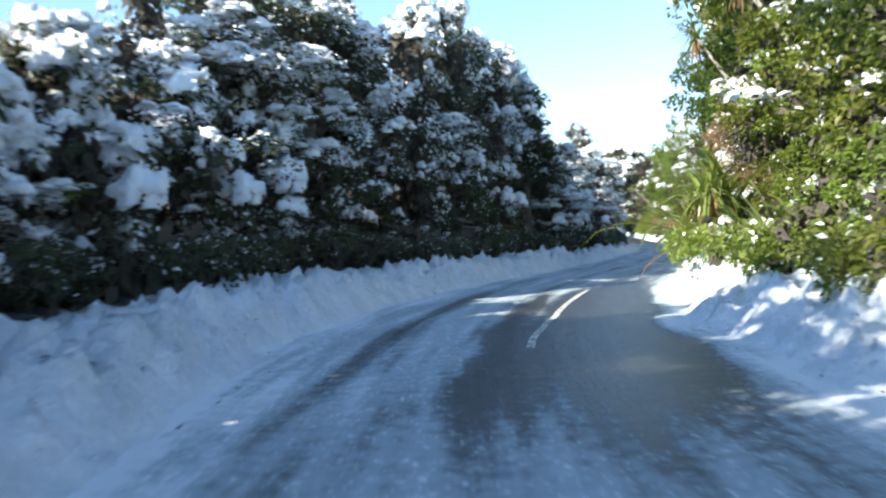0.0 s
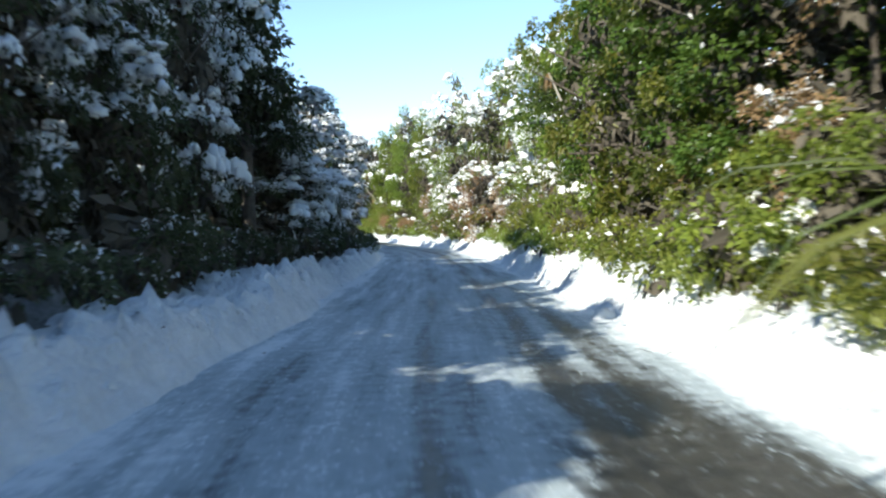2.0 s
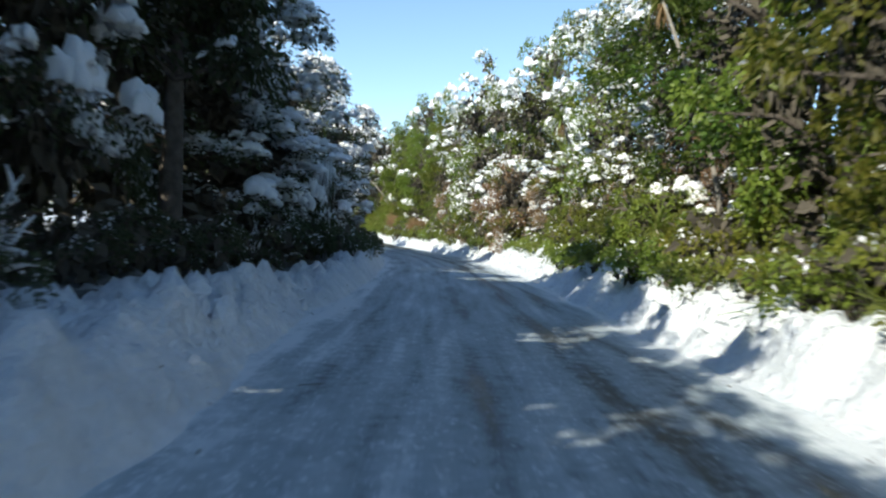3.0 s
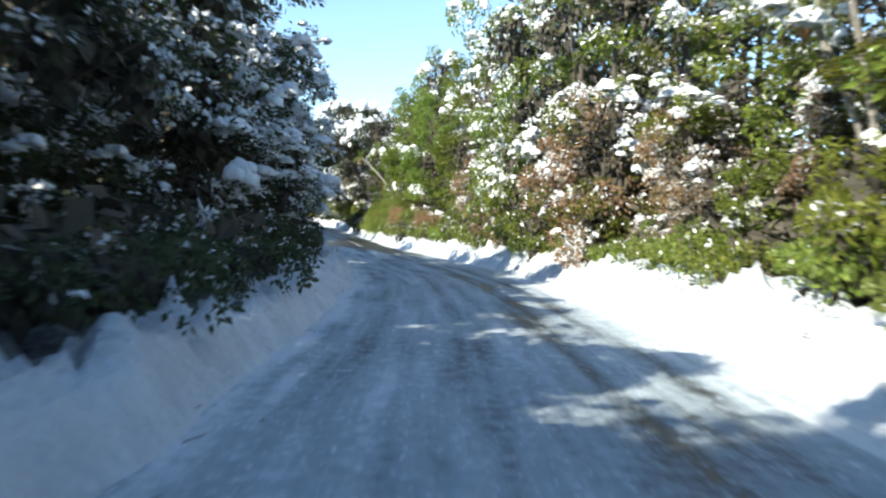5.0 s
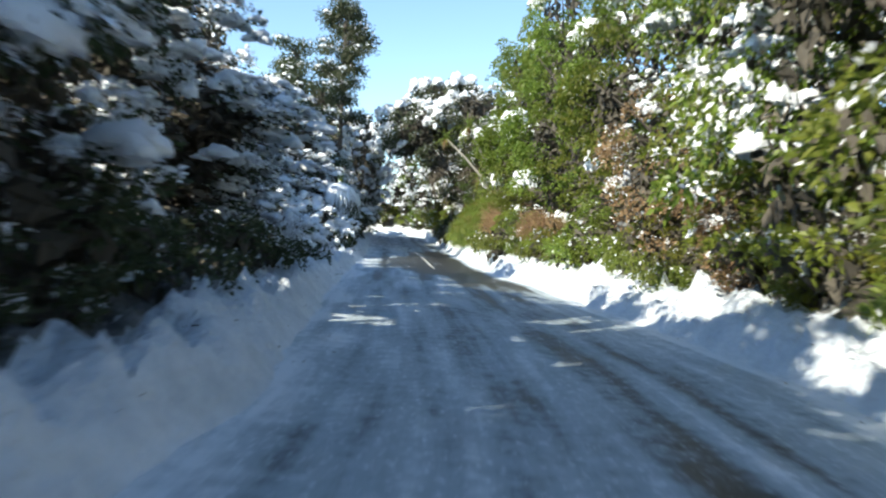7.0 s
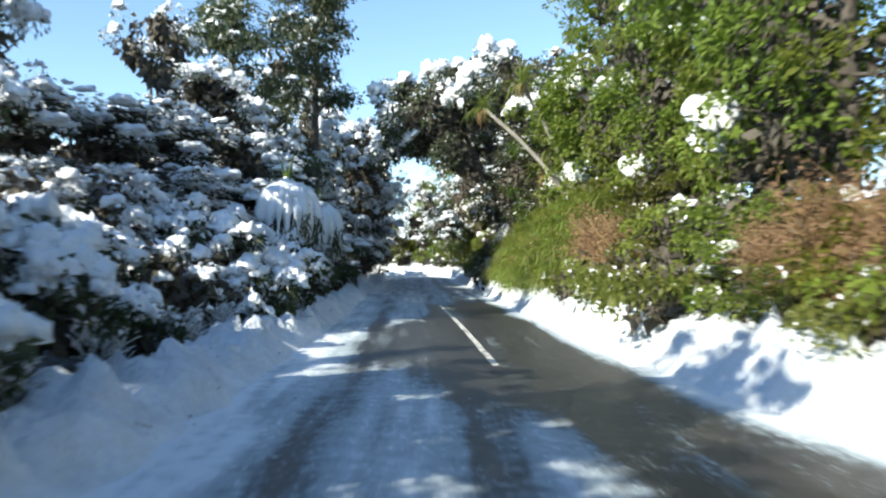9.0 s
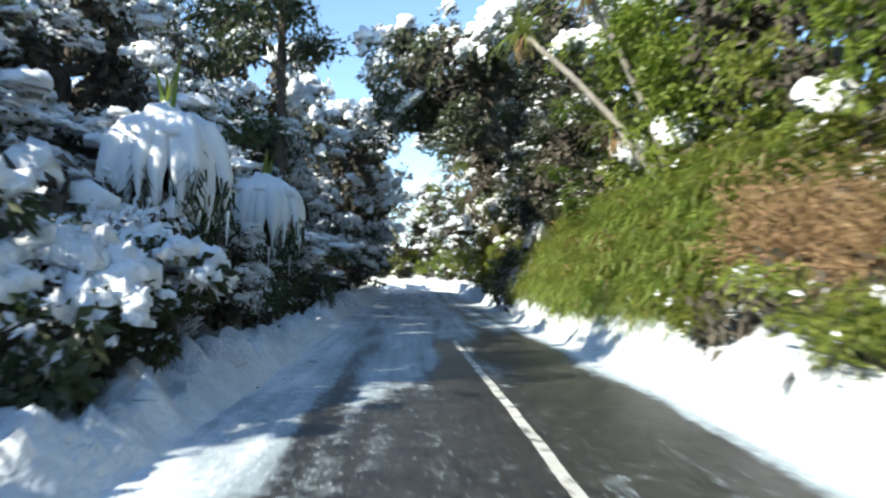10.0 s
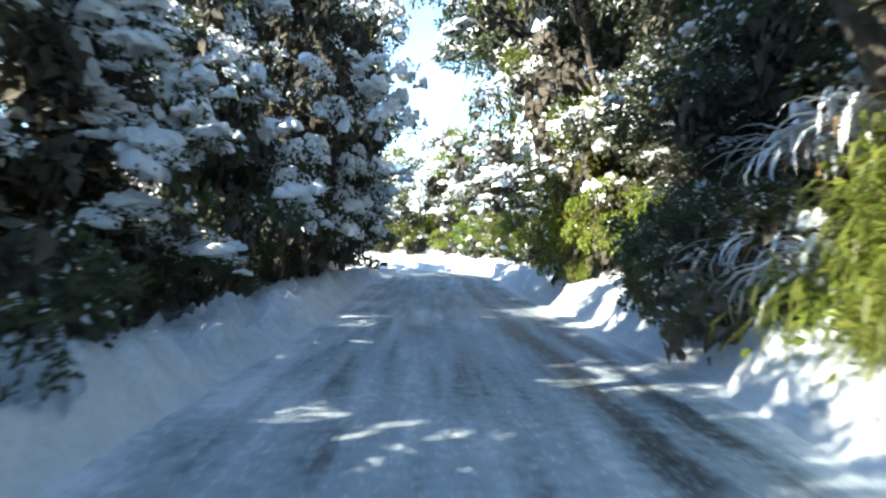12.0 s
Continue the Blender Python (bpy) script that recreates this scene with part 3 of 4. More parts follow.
def tree_fern(label, seed, height=3.1, reach=0.75, hang=1.2, fronds=26):
    """A dark fibrous trunk under a dome of hanging fronds that are thick with snow."""
    rng = np.random.default_rng(seed)
    thing = empty("tree_fern", label, "tree fern", "snowy tree ferns")
    mesh_ob("trunk", *tube([(0, 0, -0.3), (0.03, 0, height * 0.5), (0, 0.02, height)], [0.24, 0.17, 0.20], 9), [FERN_TRUNK], thing, shade=True)
    for k in range(fronds):
        a = 2 * math.pi * k / fronds + rng.uniform(-0.12, 0.12)
        out, down = reach * rng.uniform(0.8, 1.15), hang * rng.uniform(0.65, 1.1)
        pts, rad = [], []
        for i in range(9):
            u = i / 8
            r, z = out * math.sin(min(u * 1.25, 1) * math.pi / 2), height + 0.28 * math.sin(math.pi * min(1, u * 1.6)) - down * u ** 2.2
            pts.append(np.array([math.cos(a) * r, math.sin(a) * r, z]))
            rad.append((0.14 + 0.05 * math.sin(math.pi * u)) * (1 - 0.92 * u ** 3) * rng.uniform(0.8, 1.2))
        bits = []
        for i in range(2, 9):
            for side in (-1, 1):
                for _ in range(4):
                    q = pts[i] - (0, 0, 0.03) + rng.normal(0, 0.04, 3)
                    d = np.array([-math.sin(a) * side * 0.6, math.cos(a) * side * 0.6, -1.0]) + rng.normal(0, 0.2, 3)
                    e = q + unit(d) * rng.uniform(0.15, 0.38)
                    w = np.array([math.cos(a), math.sin(a), 0]) * 0.025
                    bits.append(([q - w, q + w, e + w * 0.3, e - w * 0.3], [(0, 1, 2, 3)]))
        frond = mesh_ob("frond", *join(bits), [LEAF_DARK], thing, label="dark green hanging frond")
        icicles = [tube(pts, rad, 7)]
        for _ in range(3):
            i = rng.integers(5, 9)
            q = pts[i] + rng.normal(0, 0.05, 3)
            icicles.append(tube([q, q - (0, 0, 0.15), q - (0, 0, rng.uniform(0.25, 0.5))], [0.04, 0.028, 0.006], 5))
        mesh_ob("snow", *join(icicles), [SNOW], frond, shade=True, label="thick snow hanging in points")
    mesh_ob("snow_cap", *snow_lump(rng, np.array([0, 0, height + 0.2]), (0.68, 0.64, 0.34), BALL3), [SNOW], thing, shade=True, label="rounded white snow cap")
    each_blade("young_frond", rng, 5, BLADE, thing, (0, 0, height + 0.3), (0.6, 1.0), 0.10, (1.35, 1.55), 0.2, label="upright green young frond")
    return thing


def twig_shrub(name, label, seed, height=2.2, radius=1.2, stems=70, wood=BARK, snow=0.8, leaf=None, leaves=600, group=""):
    """A tangle of thin branches, with snow along them or dry leaves on them."""
    rng = np.random.default_rng(seed)
    thing = empty(name, label, "shrub", group)
    wood_bits, white_bits, ends = [], [], []
    for _ in range(stems):
        a = rng.uniform(0, 6.283) if rng.uniform() < 0.4 else rng.uniform(-math.pi, 0)
        r, h = radius * rng.uniform(0.3, 1.0), height * rng.uniform(0.25, 1.0)
        o = rng.normal(0, 0.16, 3) * (1, 1, 0)
        tip = np.array([math.cos(a) * r, math.sin(a) * r, h])
        mid = o * 0.5 + tip * (0.45, 0.45, 0.7) + rng.normal(0, 0.08, 3)
        wood_bits.append(tube([o, mid, tip, tip + unit(tip) * 0.2 - (0, 0, 0.12)], [0.022, 0.015, 0.009, 0.004], 3))
        for q in range(3):
            b = mid + (tip - mid) * rng.uniform(0, 1)
            e = b + unit(rng.normal(0, 1, 3) + unit(tip)) * rng.uniform(0.2, 0.5)
            wood_bits.append(tube([b, (b + e) / 2 + (0, 0, 0.03), e], [0.009, 0.006, 0.003], 3))
            ends.append(e)
            if rng.uniform() < snow:
                k = rng.uniform(0.014, 0.034)
                white_bits.append(tube([b + (0, 0, k * 0.7), (b + e) / 2 + (0, 0, 0.03 + k), e + (0, 0, k * 0.5)], [k, k * 1.2, k * 0.5], 4))
        if rng.uniform() < snow:
            k = rng.uniform(0.02, 0.05)
            white_bits.append(tube([mid + (0, 0, k * 0.6), (mid + tip) / 2 + (0, 0, k), tip + (0, 0, k * 0.6)], [k * 0.7, k * 1.2, k * 0.6], 4))
    mesh_ob("branchwork", *join(wood_bits), [wood], thing, kind="stuff")
    if white_bits:
        for e in ends:
            if rng.uniform() < snow * 0.1:
                k = rng.uniform(0.08, 0.2)
                white_bits.append(snow_lump(rng, e, (k * 1.3, k, k * 0.7)))
        mesh_ob("snow_load", *join(white_bits), [SNOW], thing, shade=True, label="snow lying along the branches", kind="stuff")
    if leaf:
        at = np.array(ends)[rng.integers(0, len(ends), leaves)] + rng.normal(0, 0.09, (leaves, 3))
        v, f, _ = leaf_quads(rng, at, unit(at), 0.09, 0.045)
        mesh_ob("foliage", v, f, [leaf], thing, kind="stuff")
    return thing


def grass_tuft(label, seed, n=105, reach=1.15, fern=LEAF_YELLOW):
    """Grass and fern that hang down the bank."""
    rng = np.random.default_rng(seed)
    thing = empty("grass_tuft", label, "grass", "grass on the bank")
    bits = []
    for _ in range(7):
        o = rng.normal(0, 0.33, 3) * (1, 0.5, 0.5)
        bits.append(blades(rng, n // 7, o, (0.45, reach), 0.036, (0.2, 1.3), 2.5, spread=(-2.8, -0.3), steps=4, start=0.1))
    live = sum(len(f) for _, f in bits)
    bits.append(blades(rng, 5, rng.normal(0, 0.3, 3) * (1, 0.4, 0.5), (0.4, 0.9), 0.045, (0.1, 0.9), 2.4, spread=(-2.6, -0.5), steps=4, start=0.12))
    v, f = join(bits)
    mesh_ob("turf", v, f, [GRASS, STRAW], thing, [int(k >= live) for k in range(len(f))], kind="stuff")
    at = rng.normal(0, 0.4, (260, 3)) * (1, 0.45, 0.55)
    v, f, _ = leaf_quads(rng, at, unit(np.tile((0, -1, 0.4), (260, 1)) + rng.normal(0, 0.4, (260, 3))), 0.16, 0.07, 0.6)
    mesh_ob("fern_cover", v, f, [fern], thing, kind="stuff")
    return thing


def tall_conifer(label, seed, height=13.0, bare=0.45, spread=1.9, tiers=34):
    """A tall bare-stemmed tree with dark foliage in separate tiers."""
    rng = np.random.default_rng(seed)
    thing = empty("tall_conifer", label, "tree", "tall trees")
    pts = [(0.15 * math.sin(k * 3), 0.1 * k, height * k) for k in np.linspace(0, 1, 8)]
    mesh_ob("trunk", *tube(pts, np.linspace(0.26, 0.05, 8), 8), [BARK], thing, shade=True)
    c = []
    for k in range(tiers):
        z = height * rng.uniform(bare, 1.0)
        a, r = rng.uniform(0, 6.283), rng.uniform(0.5, spread) * (1.25 - 0.7 * z / height)
        e = np.array([math.cos(a) * r, math.sin(a) * r, z + rng.uniform(0, 0.4)])
        mesh_ob("limb", *tube([(0, 0, z - 0.4), e * (0.5, 0.5, 1) - (0, 0, 0.1), e], [0.06, 0.04, 0.015], 5), [BARK], thing, shade=True)
        c += [e, e * (0.65, 0.65, 1)]
    c = np.array(c)
    n = 16000
    d = unit(rng.normal(0, 1, (n, 3)) + (0, 0, 0.4))
    at = c[rng.integers(0, len(c), n)] + d * rng.uniform(0.1, 0.95, (n, 1)) * (1, 1, 0.6)
    v, f, up = leaf_quads(rng, at, d, 0.22, 0.10)
    mesh_ob("crown", v, f, [LEAF_DARK, LEAF_SNOW], thing, (rng.uniform(0, 1, n) < 0.10 * (d[:, 2] > 0.2)).astype(int), kind="stuff")
    lumps = [snow_lump(rng, p + (0, 0, 0.3), (0.3, 0.26, 0.15)) for p in c if rng.uniform() < 0.3]
    mesh_ob("snow_load", *join(lumps), [SNOW], thing, shade=True, kind="stuff")
    return thing


placed = set()


def plant(kind, s, d, turn=0.0, grow=1.0, tall=1.0, sink=0.1, lean=0.0):
    """Stands a thing, or a copy of it, on the ground at a spot of the plan, its -y side towards the road."""
    x, y, _ = spot(s, d)
    hx, hy = np.interp(s, ALONG, HEADING[:, 0]), np.interp(s, ALONG, HEADING[:, 1])
    face = math.degrees(math.atan2(-hx, hy)) if d > 0 else math.degrees(math.atan2(hx, -hy))
    face -= 90
    m = pose(float(x), float(y), ground_z(s, d) - sink, lean, 0, face + turn) @ Matrix.Diagonal((grow, grow, grow * tall, 1))
    if kind not in placed:
        placed.add(kind)
        kind.matrix_basis = m
        return kind
    return copy_thing(kind, m)


def plan_of(x, y):
    """The spot of the plan that lies at x, y."""
    i = int(np.argmin((LINE[:, 0] - x) ** 2 + (LINE[:, 1] - y) ** 2))
    hx, hy = HEADING[i]
    return float(ALONG[i]), float((x - LINE[i, 0]) * hy - (y - LINE[i, 1]) * hx)


def plant_at(kind, x, y, *args, **keys):
    return plant(kind, *plan_of(x, y), *args, **keys)


# ---- the trees and shrubs along the road ----
pick = random.Random(5)
shade_trees = [broad_tree("broadleaf_tree", ("dark evergreen tree lightly dusted with snow", "dark evergreen tree loaded with snow")[k > 1], 10 + k, 8.0, 2.2, LEAF_DARK, (0.3, 0.45, 0.85, 1.15)[k], (0.32, 0.5, 0.95, 1.25)[k], count=5400, clusters=116, size=(0.12, 0.064), base=0.9, profile=arching, group="snowy trees", heap=(0.085, 0.095, 0.13, 0.145)[k], many=(1, 4)) for k in range(4)]
tuft_bushes = [broad_tree("snowy_bush", "dark bush with pointed heaps of snow on every branch", 15 + k, 4.0, 1.8, LEAF_DARK, 1.5, 1.1, clusters=110, count=4200, base=0.3, heap=0.18, many=(1, 3), group="snowy bushes") for k in range(2)]
low_bushes = [broad_tree("snowy_bush", "low green bush buried under thick rounded snow", 20 + k, 1.9, 1.3, LEAF_DARK, 1.0, 0.5, clusters=60, count=3200, base=0.1, heap=0.16, many=(2, 5), lump=BALL2, soft=True, group="buried bushes") for k in range(2)]
sun_trees = [broad_tree("broadleaf_tree", "green broadleaf tree with a little snow", 30 + k, 8.0, 2.2, (LEAF, LEAF_DEEP, LEAF, LEAF_DEEP)[k], (0.08, 0.05, 0.10, 0.04)[k], 0.03, count=6200, clusters=120, size=(0.135, 0.072), heap=0.18, many=(2, 5), lump=BALL3, soft=True, group="green trees") for k in range(4)]
fleck_trees = [broad_tree("broadleaf_tree", "green broadleaf tree flecked with lumps of snow", 35 + k, 8.0, 2.2, (LEAF, LEAF_YELLOW, LEAF)[k], (0.62, 0.42, 0.78)[k], (0.5, 0.4, 0.8)[k], count=5600, clusters=120, size=(0.125, 0.065), heap=(0.11, 0.13, 0.10)[k], many=(1, 4), profile=(full, full, arching)[k], group="green trees") for k in range(3)]
sun_bushes = [broad_tree("green_bush", "leafy green bush on the snowy bank", 40 + k, 2.2, 1.2, (LEAF, LEAF_YELLOW)[k], 0.12, 0.05, clusters=50, count=3000, base=0.05, size=(0.105, 0.055), heap=0.16, group="green bushes") for k in range(2)]
white_trees = [broad_tree("snowy_tree", "tall evergreen tree white with snow", 50 + k, 8.0, 2.2, LEAF_DARK, 1.7, 2.3, count=5000, clusters=116, base=0.8, size=(0.12, 0.064), profile=full, group="snow-white trees", heap=0.13, many=(1, 3)) for k in range(3)]
back_dark = [broad_tree("forest_tree", "snow-flecked dark forest tree behind the front row", 60 + k, 8.0, 2.5, LEAF_DARK, 0.4, 0.2, count=850, clusters=56, size=(0.33, 0.19), heap=0.17, limbs=1, lump=ball(1), group="forest") for k in range(2)]
back_green = [broad_tree("forest_tree", "snow-flecked green forest tree behind the front row", 65 + k, 8.0, 2.5, LEAF, 0.3, 0.1, count=850, clusters=56, size=(0.33, 0.19), heap=0.17, limbs=1, lump=ball(1), group="forest") for k in range(2)]
cone_trees = [broad_tree("pointed_tree", "pointed evergreen tree laden with snow", 55 + k, 8.0, 2.0, LEAF_DARK, 0.9, 0.6, count=3800, clusters=100, base=0.8, profile=lambda u: 1.12 - 0.78 * u, heap=0.17, group="pointed trees") for k in range(2)]
undergrowth = [broad_tree("dark_bush", "low dark undergrowth dusted with snow", 57 + k, 1.3, 0.9, LEAF_DARK, 0.2, 0.4, count=1900, clusters=28, base=0.05, size=(0.085, 0.04), heap=0.09, limbs=1, group="undergrowth") for k in range(2)]
brown_shrubs = [broad_tree("dry_shrub", "tall dry brown shrub flecked with snow", 70 + k, 4.8, 1.5, LEAF_BROWN, 0.5, 0.5, count=5200, clusters=90, size=(0.11, 0.045), base=0.2, heap=0.08, many=(1, 4), limbs=3, group="brown shrubs") for k in range(2)]
brown_low = twig_shrub("dry_brushwood", "reddish brown dry brushwood hanging over the bank", 73, 1.7, 1.1, 110, STRAW, 0.0, LEAF_BROWN, 1300, group="brown shrubs")
snow_twigs = [twig_shrub("snowy_shrub", "bare twiggy shrub with snow along every branch", 75 + k, 2.6, 1.5, 84, BARK, 0.95, LEAF_DARK, 600, group="twiggy shrubs") for k in range(2)]
fringe = twig_shrub("snowy_shrub", "small twiggy shrub bent under snow", 78, 1.1, 0.8, 34, BARK, 0.5, LEAF_DARK, 420, group="twiggy shrubs")
frost_shrubs = [broad_tree("frosted_shrub", "fine-leaved shrub white with frost and snow", 170 + k, 3.6, 1.4, (LEAF_BROWN, LEAF_DARK)[k], (0.7, 1.0)[k], (1.1, 2.6)[k], count=3400, clusters=76, size=(0.11, 0.036), base=0.1, heap=0.085, many=(1, 4), limbs=5, group="frosted shrubs") for k in range(2)]
low_greens = [broad_tree("bank_shrub", "small green shrub at the top of the snow bank", 180 + k, 1.0, 0.85, (LEAF, LEAF_YELLOW, GRASS)[k], 0.15, 0.1, count=1300, clusters=26, base=0.0, size=(0.10, 0.045), heap=0.10, limbs=1, many=(1, 3), group="green bushes") for k in range(3)]
tufts = [grass_tuft("green grass and fern hanging down the bank", 80 + k, fern=(GRASS, LEAF_YELLOW, LEAF)[k]) for k in range(3)]
flaxes = [flax("green strap-leaved flax with snow caught in it", 85 + k, snow=0.6) for k in range(2)]
ferny = [flax("low green strap-leaved clump on the bank", 88 + k, 38, (0.5, 1.0), 0.05, 0.0, GRASS, name="grass_clump", category="grass") for k in range(2)]


def height_at(table, s):
    return float(np.interp(s, [a for a, _ in table], [b for _, b in table]))


LEFT_TALL = [(-24, 8.4), (3, 7.8), (7.5, 7.2), (8.5, 5.2), (16, 7.2), (20, 7.8), (25, 9.2), (32, 9.4), (40, 9.6), (43, 8.0), (46, 6.4), (52, 5.9), (58, 6.0), (62, 6.4), (68, 8.2), (78, 8.2), (84, 7.2), (90, 6.6), (96, 5.4), (104, 5.0), (112, 5.4), (120, 6.2), (126, 7.2), (131, 7.2), (135, 7.0), (139, 8.2), (145, 9.8), (160, 8.5), (215, 8)]
RIGHT_TALL = [(-12, 9), (15, 10.2), (40, 11), (50, 9.2), (57, 9.6), (62, 10.6), (68, 12.0), (75, 12.8), (81, 11.0), (88, 10.0), (95, 9.2), (102, 10), (108, 11.5), (114, 10), (128, 10.5), (150, 10.5), (215, 10)]

s = -6.0
while s < 160:
    h = height_at(LEFT_TALL, s)
    if s < 7.5:
        # Out of view: tall trees added to shade the first stretch of road.
        plant(pick.choice(shade_trees), s, -6.5, pick.uniform(-35, 35), 1.0, h / 8)
    elif s < 18:
        plant(pick.choice(tuft_bushes), s, foot_left(s) - 1.6 - pick.uniform(0, 0.5), pick.uniform(-35, 35), pick.uniform(0.95, 1.1), pick.uniform(0.95, 1.2))
    elif not 90 < s < 119:
        kind = pick.choice(white_trees) if s > 80 and pick.random() < 0.9 else shade_trees[pick.choice((2, 3, 3) if s < 42 else (0, 1, 2, 2, 3))]
        if 18 < s < 80 and pick.random() < 0.25:
            kind = pick.choice(white_trees)
        g = pick.uniform(0.9, 1.15)
        if pick.random() < (0.4 if s < 42 else 0.2):
            kind, g = pick.choice(cone_trees), g * 0.85
        plant(kind, s, min(foot_left(s) - 1.95, -5.3) - (1.0 if 119 < s < 131 else 0.0) - pick.uniform(0, 1.1), pick.uniform(-35, 35), g, h / 8.0 / g * pick.uniform(0.72, 1.2), lean=pick.uniform(-3, 5))
    s += pick.uniform(2.1, 3.3)
s = 3.0
while s < 160:
    if s < 88 or s > 116:
        plant((fringe if 36 < s < 62 else undergrowth[0]) if pick.random() < 0.25 else pick.choice(undergrowth), s, foot_left(s) - (1.2 if s > 119 else 1.05 if 44 < s < 84 else 0.7) - pick.uniform(0, 0.4), pick.uniform(-30, 30), pick.uniform(0.7, 1.2))
    s += pick.uniform(1.0, 1.5) if 44 < s < 84 else pick.uniform(1.4, 2.1)
# Back row; the trees before the start are unseen and only cast shade.
s = -24.0
while s < 225:
    h = height_at(LEFT_TALL, s) + 0.4
    g = pick.uniform(0.95, 1.2)
    if not (100.5 < s < 106 or 121 < s < 126):
        plant(pick.choice(back_dark), s, foot_left(s) - 5.2 - pick.uniform(0, 1.8), pick.uniform(-40, 40), g, (h - (4.0 if s < 34 else 2.8 if s < 45 else 1.0)) / 8.0 / g * pick.uniform(0.75, 1.15))
    s += pick.uniform(3.0, 4.2)
# a closed second row, added to keep stray sun patches off the road
for s, d, h in ((-1.0, -8.2, 0.72), (1.6, -7.8, 0.72), (4.2, -8.0, 0.72), (7.0, -8.2, 0.7), (15.4, -6.8, 0.62), (17.3, -6.7, 0.75), (19.4, -6.8, 0.94), (21.6, -6.8, 0.98), (23.6, -7.6, 0.8), (25.8, -7.4, 0.82), (28.2, -7.8, 0.82), (30.6, -7.4, 0.82), (65.6, -7.6, 0.96), (67.4, -6.8, 0.98), (69.4, -6.6, 0.95), (-0.6, -7.6, 0.86), (44.4, -6.6, 0.85), (46.6, -6.8, 0.8), (49.0, -6.6, 0.76), (56.0, -6.8, 0.76), (58.2, -6.6, 0.78), (60.6, -6.8, 0.8), (86.0, -7.6, 0.9), (88.4, -7.8, 0.95), (90.4, -8.0, 0.92), (92.4, -7.6, 0.82), (94.2, -7.0, 0.7), (96.0, -6.4, 0.5), (105.6, -9.2, 0.98), (107.8, -8.8, 0.95), (110.6, -7.8, 0.98), (113.4, -6.8, 0.98), (115.3, -6.3, 0.98)):
    plant(shade_trees[int(s * 3) % 4] if s < 80 else white_trees[int(s) % 3], s, d, 17 * s % 60 - 30, 1.05, h / 1.05)
# sunlit crowns behind the snowy bushes
for k, (s, d, h) in enumerate(((9.0, -9.0, 0.62), (11.6, -8.2, 0.66), (14.4, -8.6, 0.66), (17.0, -8.4, 0.7))):
    plant(fleck_trees[1], s, d, 35 * k - 40, 1.0, h)
# Row out of view at the start, added only to cast shade.
for k in range(9):
    plant(back_dark[k % 2], -16 + 2.5 * k, -8.6 - pick.uniform(0, 0.8), pick.uniform(-40, 40), 1.1, 0.62)
s = 160.0
while s < 215:
    plant(pick.choice(back_dark), s, -5.4 - pick.uniform(0, 0.6), pick.uniform(-40, 40), 1.15, 0.95, lean=2)
    plant(pick.choice(back_dark if pick.random() < 0.6 else back_green), s + 1, 8.4 + pick.uniform(0, 0.6), pick.uniform(-40, 40), 1.2, 0.85)
    s += 3.5
s = -6.0
while s < 160:
    h = height_at(RIGHT_TALL, s)
    r = pick.random()
    # Dark-leaved kinds carry the shade of this far stretch in their colour.
    if s > 121:
        kind = pick.choice(shade_trees[:1] + sun_trees[1::2] if s < 124 else shade_trees[:1] + shade_trees[:2])
    elif 44 < s < 92:
        kind = pick.choice(fleck_trees if r < 0.88 else sun_trees)
    elif s < 26:
        kind = pick.choice(fleck_trees[:2] if r < 0.35 else sun_trees)
    elif s < 44:
        kind = sun_trees[1 if r < 0.5 else 3]
    elif 92 < s < 121:
        kind = sun_trees[0 if r < 0.5 else 2]
    else:
        kind = pick.choice(sun_trees if r < 0.85 else fleck_trees)
    g = pick.uniform(0.9, 1.2)
    plant(kind, s, foot_right(s) + (3.5 if 107 < s < 128 else 2.5) + pick.uniform(-0.3, 0.7), pick.uniform(-35, 35), g, (h - 1.2) / 8.0 / g * pick.uniform(0.75, 1.15), lean=pick.uniform(-3, 5))
    s += pick.uniform(2.3, 3.4)
s = -24.0
while s < 225:
    h = height_at(RIGHT_TALL, s) - 0.6
    g = pick.uniform(1.0, 1.25)
    plant(pick.choice(back_green), s, foot_right(s) + 6.0 + pick.uniform(0, 1.8), pick.uniform(-40, 40), g, (h - 1.6) / 8.0 / g * pick.uniform(0.75, 1.15))
    s += pick.uniform(4.4, 6.0)
s = 3.0
while s < 113:
    g = 0.5 if 63 < s < 72 else 0.6 if s > 106 else 1.0
    plant(pick.choice(sun_bushes), s, foot_right(s) + (1.3 if s > 106 else 0.7) + pick.uniform(0, 0.5), pick.uniform(-30, 30), g * pick.uniform(0.6, 1.15))
    s += pick.uniform(2.3, 3.7)
s = 3.0
while s < 113:
    plant(low_greens[2] if 14 < s < 25 else pick.choice(low_greens), s, foot_right(s) + 0.2 + pick.uniform(0, 0.4), pick.uniform(-40, 40), pick.uniform(0.7, 1.25))
    s += pick.uniform(0.9, 1.5)
# taller pointed trees above the row
for x, y, h in ((-5.6, 15.5, 6.2), (-5.2, 20.5, 7.0), (-3.6, 26.5, 8.4), (-0.6, 33.0, 9.2), (20.6, 131.5, 9.2), (21.6, 137.5, 9.8), (23.0, 144.0, 10.0), (24.4, 151.0, 10.4), (25.6, 158.0, 10.6), (12.6, 95.0, 6.2), (12.6, 99.5, 5.4)):
    plant_at(pick.choice(cone_trees), x, y, pick.uniform(-40, 40), h / 8.4, pick.uniform(0.95, 1.05))
